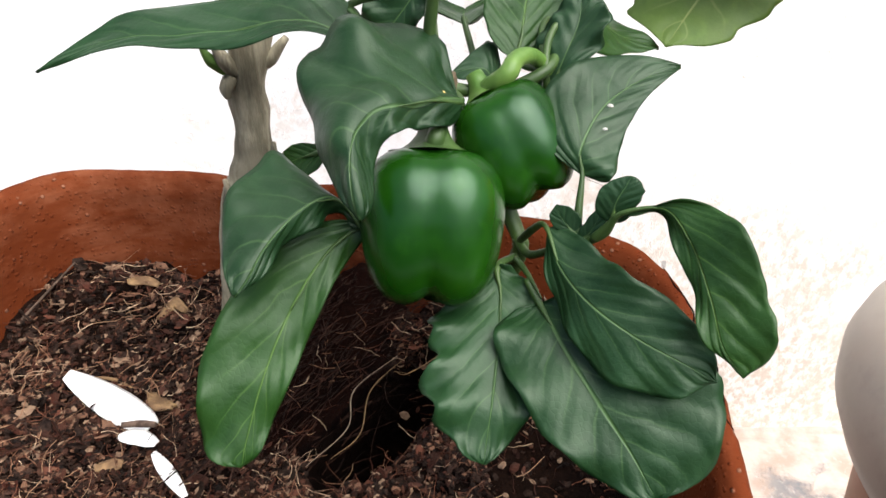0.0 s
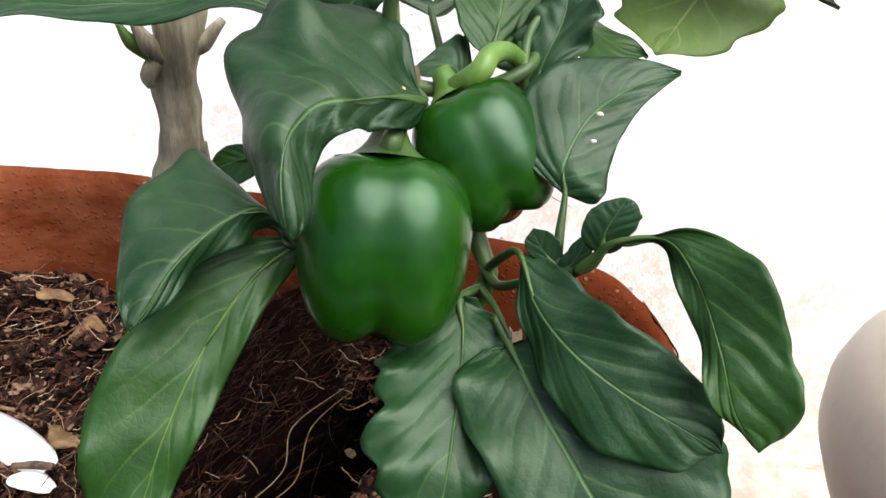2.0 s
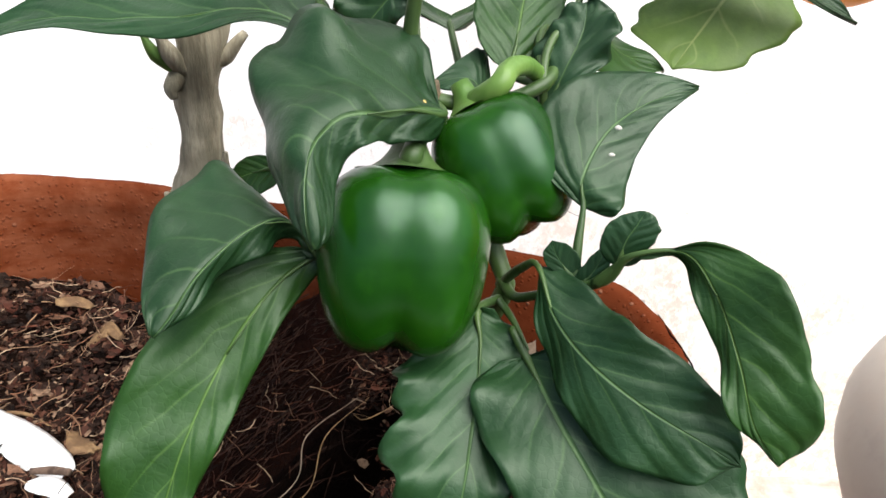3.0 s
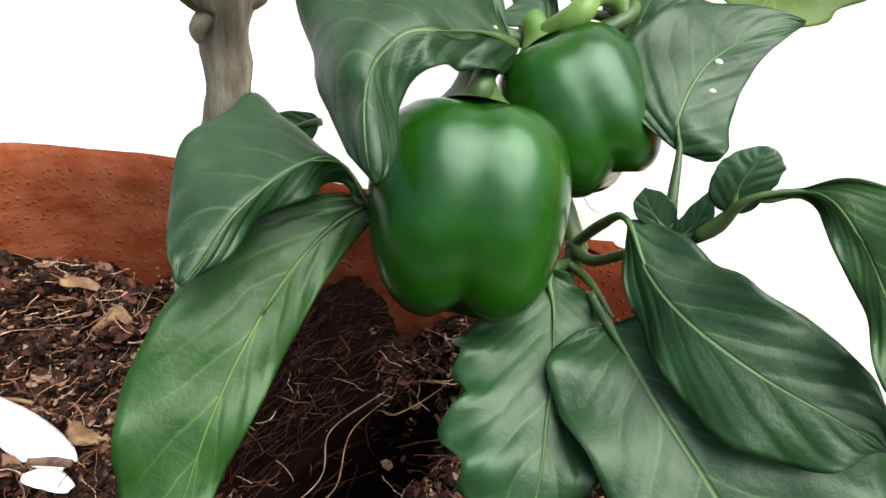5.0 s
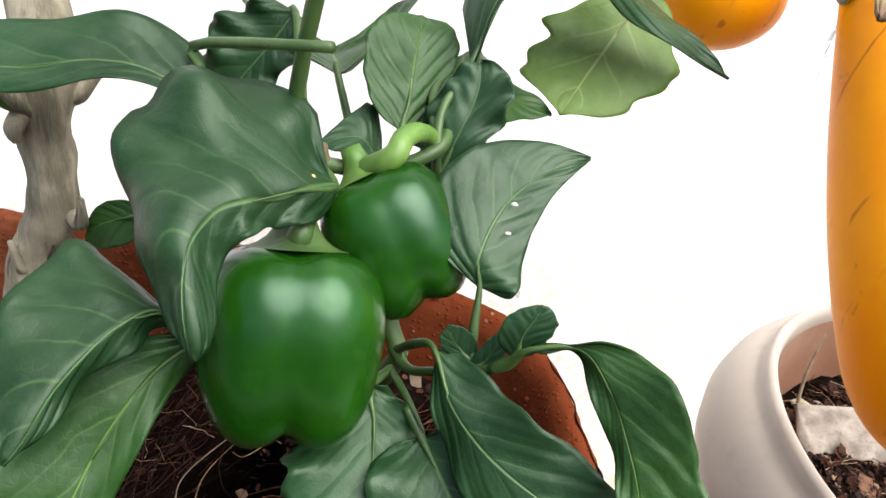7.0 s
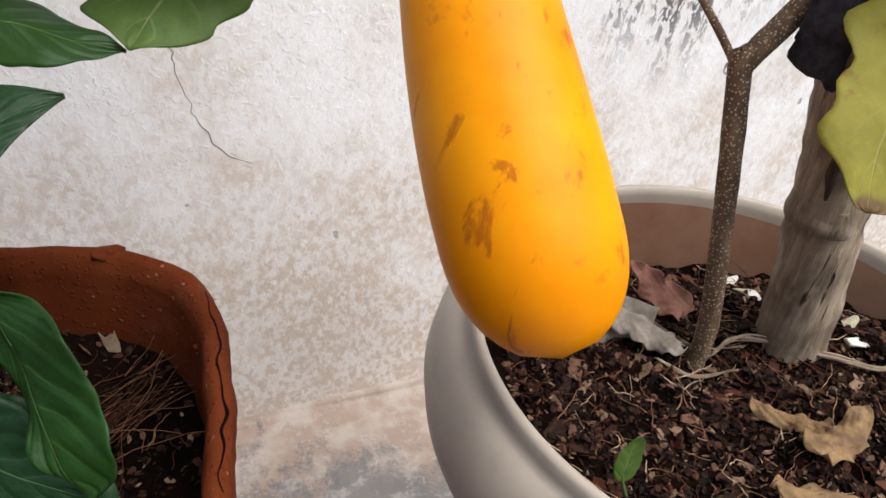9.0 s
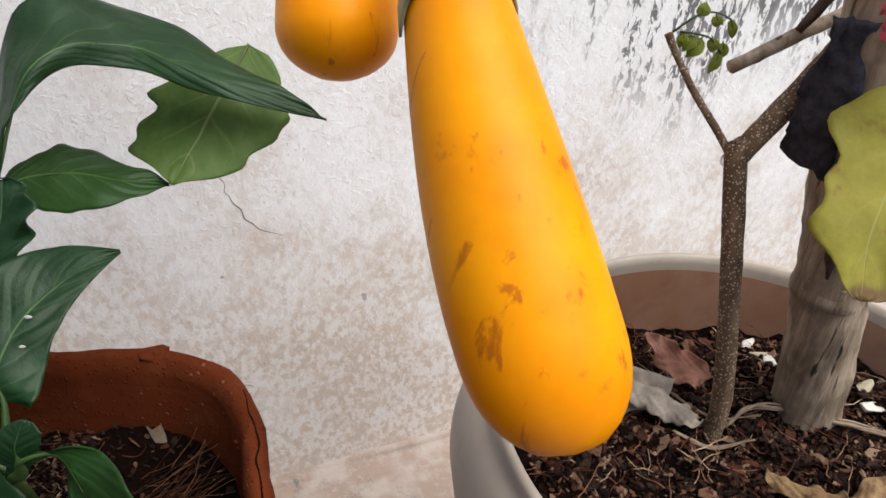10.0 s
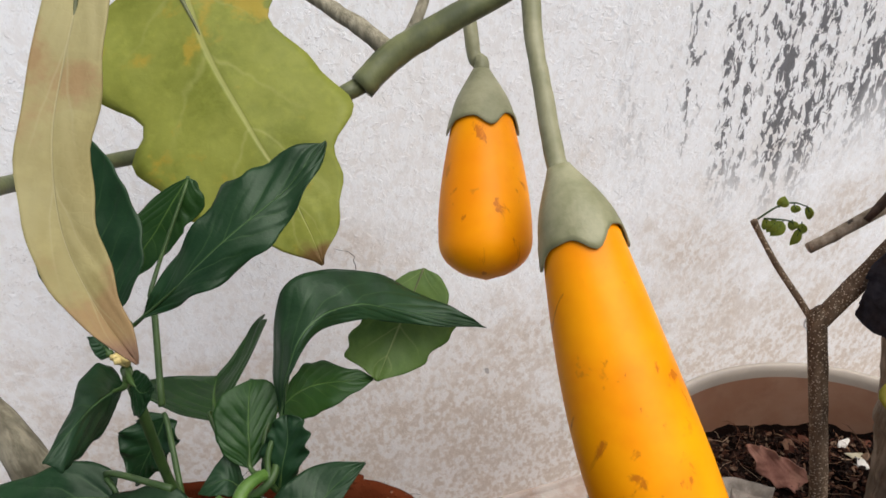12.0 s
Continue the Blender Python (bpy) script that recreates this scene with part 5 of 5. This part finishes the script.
torn_leaf(lying2([(1.562, 1.396), (1.585, 1.388), (1.612, 1.378), (1.645, 1.366)], 0.024), (0.002, 0.010, -0.014), (-0.008, -0.024, -0.022), PAPERY, "grey papery dead leaf, torn and arched over the soil", 61, 2)
torn_leaf(lying2([(1.612, 1.372), (1.622, 1.358), (1.634, 1.344), (1.640, 1.332)], 0.020), (0.008, 0.006, -0.008), (-0.008, -0.006, -0.010), PAPERY, "grey crumpled dead leaf on the soil", 62, 1)
torn_leaf([(1.682, 1.372, 0.412), (1.666, 1.382, 0.418), (1.652, 1.390, 0.427), (1.642, 1.397, 0.438)], (0.003, 0.006, 0.009), (-0.004, -0.008, -0.009), PINK_DEAD, "reddish fibrous dead leaf behind the sapling", 63, 0)
torn_leaf(lying2([(1.652, 1.290), (1.660, 1.280), (1.668, 1.266), (1.672, 1.256)], 0.010), (0.006, 0.004, -0.006), (-0.006, -0.003, -0.005), DEAD, "rolled brown dead leaf on the soil", 64, 0)
torn_leaf(lying2([(1.648, 1.243), (1.665, 1.250), (1.683, 1.252), (1.700, 1.262)], 0.012), (-0.004, 0.010, -0.004), (0.003, -0.010, -0.006), DEAD, "crumpled tan dead leaf on the soil", 65, 0)
torn_leaf(lying2([(1.615, 1.236), (1.630, 1.228), (1.646, 1.222), (1.660, 1.212)], 0.010), (-0.003, 0.008, -0.004), (-0.004, -0.009, -0.004), DEAD, "torn tan husk on the soil", 66, 0)
for x, y, s, mat, label in ((1.602, 1.420, 0.010, STONE, "yellowish angular stone"), (1.737, 1.385, 0.009, STONE, "pale angular stone"), (1.741, 1.40, 0.008, CHALK, "white stone chip"), (1.728, 1.372, 0.007, CHALK, "white stone chip"), (1.757, 1.312, 0.009, CHALK, "white stone chip"), (1.762, 1.325, 0.007, STONE, "pale angular stone"), (1.752, 1.255, 0.010, STONE, "pale angular stone"), (1.622, 1.43, 0.005, CHALK, "white stone chip")):
    bm = bmesh.new()
    rnd = random.Random(int(x * 1e4) + int(y * 1e4))
    turn = Euler((rnd.uniform(-0.5, 0.5), rnd.uniform(-0.5, 0.5), rnd.uniform(0, 6))).to_matrix()
    for k in range(11):
        d = Vector((rnd.gauss(0, 1), rnd.gauss(0, 1), rnd.gauss(0, 1))).normalized() * s * rnd.uniform(0.75, 1.1)
        bm.verts.new(turn @ Vector((d.x * 1.15, d.y * 0.85, d.z * 0.45)) + Vector((x, y, soil2(x, y) + s * 0.35)))
    bmesh.ops.convex_hull(bm, input=bm.verts[:])
    for v in [v for v in bm.verts if not v.link_faces]:
        bm.verts.remove(v)
    bmesh.ops.bevel(bm, geom=bm.edges[:], offset=s * 0.06, segments=1, affect="EDGES")
    tagged(part("stone", bm, mat, smooth=False), label + " on the plastic pot's soil", "stone", "stones in the plastic pot")
for pts, r, label in (([(1.662, 1.332), (1.69, 1.335), (1.725, 1.305), (1.752, 1.285), (1.772, 1.305)], 0.0032, "long pale dry root across the soil"), ([(1.625, 1.335), (1.645, 1.322), (1.67, 1.318)], 0.0026, "pale dry stalk on the soil"), ([(1.70, 1.21), (1.728, 1.225), (1.754, 1.25)], 0.0036, "thick pale dry stalk on the soil"), ([(1.645, 1.375), (1.655, 1.34), (1.685, 1.33)], 0.0012, "thin curved pale tendril on the soil")):
    bm = bmesh.new()
    rnd = random.Random(int(r * 1e5))
    for k in range(4):
        jog = [(x + rnd.gauss(0, r * 0.55), y + rnd.gauss(0, r * 0.55)) for x, y in pts]
        thin = rnd.uniform(0.22, 0.42)
        tube([(x, y, z + rnd.gauss(0, r * 0.3)) for x, y, z in lying2(jog, 0.007)], [r * thin * 0.6, r * thin, r * thin * 0.8, r * thin * 0.3], 40, 6, bm, 0.7, k)
    tagged(part("dry_stalk", bm, STRAW), label, "dry stalk", "dry stalks in the plastic pot")
tagged(part("grass_blade", tube([(1.575, 1.405, 0.41), (1.573, 1.410, 0.435), (1.574, 1.414, 0.465)], [0.0012, 0.0012, 0.0004], 10, 6), STRAW), "thin dry grass blade leaning on the pot's inner wall", "grass")
seedling = thing("seedling", (1.56, 1.24, 0.42), "tiny green seedling in the plastic pot's soil", "seedling")
for mid, side, stem, k in (([(1.566, 1.238, 0.432), (1.571, 1.232, 0.440), (1.575, 1.225, 0.443), (1.578, 1.217, 0.440)], (0.0085, 0.003, 0.004), (1.562, 1.252, 0.416), 40), ([(1.550, 1.262, 0.432), (1.553, 1.266, 0.444), (1.557, 1.268, 0.454)], (0.0055, -0.002, 0.001), (1.552, 1.252, 0.420), 41)):
    leaf(seedling, mid, [-c for c in side], side, GREEN_YELLOW_LEAF, stem, (0.0009, 0.0008), blunt=0.5, tipb=0.5, pucker=0.0005, seed=k)

# sapling, post, sticks and cloth in the plastic pot
sapling = thing("sapling", (1.653, 1.335, 0.42), "thin speckled brown sapling that forks, in the plastic pot", "sapling")
wpart("stem", tube([(1.653, 1.333, 0.40), (1.653, 1.335, 0.44), (1.650, 1.352, 0.51), (1.651, 1.376, 0.578), (1.652, 1.378, 0.584)], [0.0062, 0.0060, 0.0058, 0.0062, 0.0055], 24, 14, None, 0.12), SAPLING, sapling)
wpart("branch", tube([(1.651, 1.376, 0.576), (1.660, 1.376, 0.588), (1.678, 1.376, 0.608), (1.70, 1.375, 0.638), (1.72, 1.372, 0.668)], [0.0060, 0.0062, 0.0062, 0.0060, 0.0058], 18, 14, None, 0.12), SAPLING, sapling)
wpart("branch", tube([(1.650, 1.377, 0.577), (1.645, 1.39, 0.590), (1.639, 1.408, 0.606), (1.635, 1.424, 0.622), (1.632, 1.428, 0.630)], [0.0026, 0.0022, 0.0020, 0.0020, 0.0024], 16, 10, None, 0.12), SAPLING, sapling)
bm = tube([(1.650, 1.3715, 0.572), (1.656, 1.3712, 0.579), (1.658, 1.377, 0.582), (1.652, 1.383, 0.579), (1.645, 1.379, 0.574), (1.650, 1.3715, 0.572)], [0.0006, 0.0006], 20, 6)
wpart("string", bm, SHELL, sapling, "thin pale string tied at the fork")
b0 = Vector((1.634, 1.427, 0.631))
for pts in ([(0, 0, 0), (0.012, -0.003, 0.009), (0.022, -0.005, 0.010), (0.031, -0.008, 0.006)], [(0.004, -0.001, 0), (0.013, -0.004, -0.001), (0.022, -0.006, -0.004), (0.029, -0.008, -0.012)]):
    wpart("twig", tube([b0 + Vector(q) for q in pts], [0.0007, 0.0006, 0.0004], 14, 6), GREEN_STEM, sapling, "thin green leaf axis")
for k, (dx, dz, ax, az, ln, w) in enumerate(((0.0125, 0.0085, 0.3, 1.0, 0.0075, 0.0036), (0.0215, 0.0085, 0.3, -1.0, 0.0065, 0.0030), (0.0300, 0.0065, 0.35, -1.0, 0.0110, 0.0026), (0.0060, -0.0005, -0.1, -1.0, 0.0085, 0.0030), (0.0120, -0.0020, -0.5, -1.0, 0.0100, 0.0036), (0.0165, -0.0035, -0.5, -0.9, 0.0125, 0.0042), (0.0225, -0.0035, 0.2, -1.0, 0.0080, 0.0034), (0.0285, -0.0110, -0.3, -1.0, 0.0130, 0.0030), (0.0290, -0.0060, 0.1, -1.0, 0.0090, 0.0030))):
    d = Vector((ax * 0.97, -0.24 * ax, az)).normalized()
    base = b0 + Vector((dx, -0.25 * dx, dz))
    side = d.cross(Vector((0.58, 0.65, -0.49))).normalized() * w
    leaf(sapling, [base, base + d * ln * 0.5 + Vector((0, -0.0012, 0)), base + d * ln + Vector((0, 0.0004, 0))], side, -side, SPRIG_LEAF, base - d * 0.001, (0.0004, 0.0003), GREEN_STEM, seed=50 + k, n=12, m=4, pucker=0.0002, blunt=0.5, ragged=0.05)
post = thing("wooden_post", (1.726, 1.325, 0.38), "weathered grey cracked wooden post stuck in the plastic pot", "post")
wpart("shaft", tube([(1.722, 1.325, 0.36), (1.718, 1.33, 0.44), (1.709, 1.34, 0.52), (1.701, 1.352, 0.60), (1.696, 1.36, 0.68), (1.692, 1.37, 0.80)], [0.0205, 0.0200, 0.0195, 0.0190, 0.0185], 60, 36, None, 0.10), POST, post)
wpart("joint_ring", tube([(1.7115, 1.337, 0.499), (1.7107, 1.338, 0.506), (1.7098, 1.3395, 0.515)], [0.0197, 0.0206, 0.0196], 10, 36, None, 0.12), POST, post, "raised ring round the cracked post")
wpart("gash", tube([(1.6935, 1.3345, 0.566), (1.6915, 1.3325, 0.550), (1.6905, 1.3305, 0.536), (1.6915, 1.3290, 0.522)], [0.0008, 0.0030, 0.0036, 0.0010], 16, 10, None, 0.5), DARK_TWIG, post, "long dark gash down the post")
tagged(part("stick", tube([(1.656, 1.402, 0.618), (1.69, 1.402, 0.630), (1.75, 1.40, 0.652)], [0.0036, 0.0040, 0.0042], 12, 9, None, 0.3), POST), "grey dry stick tied across the post", "stick", "sticks on the post")
tagged(part("stick", tube([(1.684, 1.392, 0.638), (1.698, 1.391, 0.656), (1.715, 1.39, 0.676)], [0.0026, 0.0034, 0.0034], 12, 9, None, 0.3), DARK_TWIG), "brown dry stick tied across the post", "stick", "sticks on the post")


def rag(name, top, width, drop, material, label, skew=0.01, narrow=0.35):
    bm = bmesh.new()
    grid = []
    for i in range(21):
        s = i / 20
        row = []
        for j in range(19):
            a = j / 18
            fold = 0.006 * math.sin(a * 11 + s * 2) * (0.3 + s) + 0.006 * noise.noise(Vector((a * 4, s * 3, 2)))
            fray = 0.003 * noise.noise(Vector((a * 14, s * 14, 7)))
            row.append(bm.verts.new((top[0] + (a - 0.5) * width * (1 - narrow * s) + skew * s + fray, top[1] - 0.024 - 0.014 * math.cos((a - 0.5) * 3) + fold, top[2] - s * drop * (1 + 0.12 * math.sin(a * 5)) + fray)))
        grid.append(row)
    for a, b in zip(grid, grid[1:]):
        for j in range(18):
            bm.faces.new((a[j], a[j + 1], b[j + 1], b[j]))
    ob = tagged(part(name, bm, material), label, "cloth")
    mod = ob.modifiers.new("thickness", "SOLIDIFY")
    mod.thickness = 0.0016
    return ob


rag("cloth_strip", (1.684, 1.386, 0.655), 0.030, 0.070, CLOTH, "dark cloth strip hanging from the sticks beside the post", 0.002, 0.05)
rag("cloth_strip", (1.698, 1.358, 0.730), 0.088, 0.094, CLOTH, "dark cloth strip tied round the post", 0.030, 0.35)
rag("cloth_edge", (1.664, 1.350, 0.680), 0.020, 0.026, PINK_CLOTH, "frayed pink edge of the cloth")
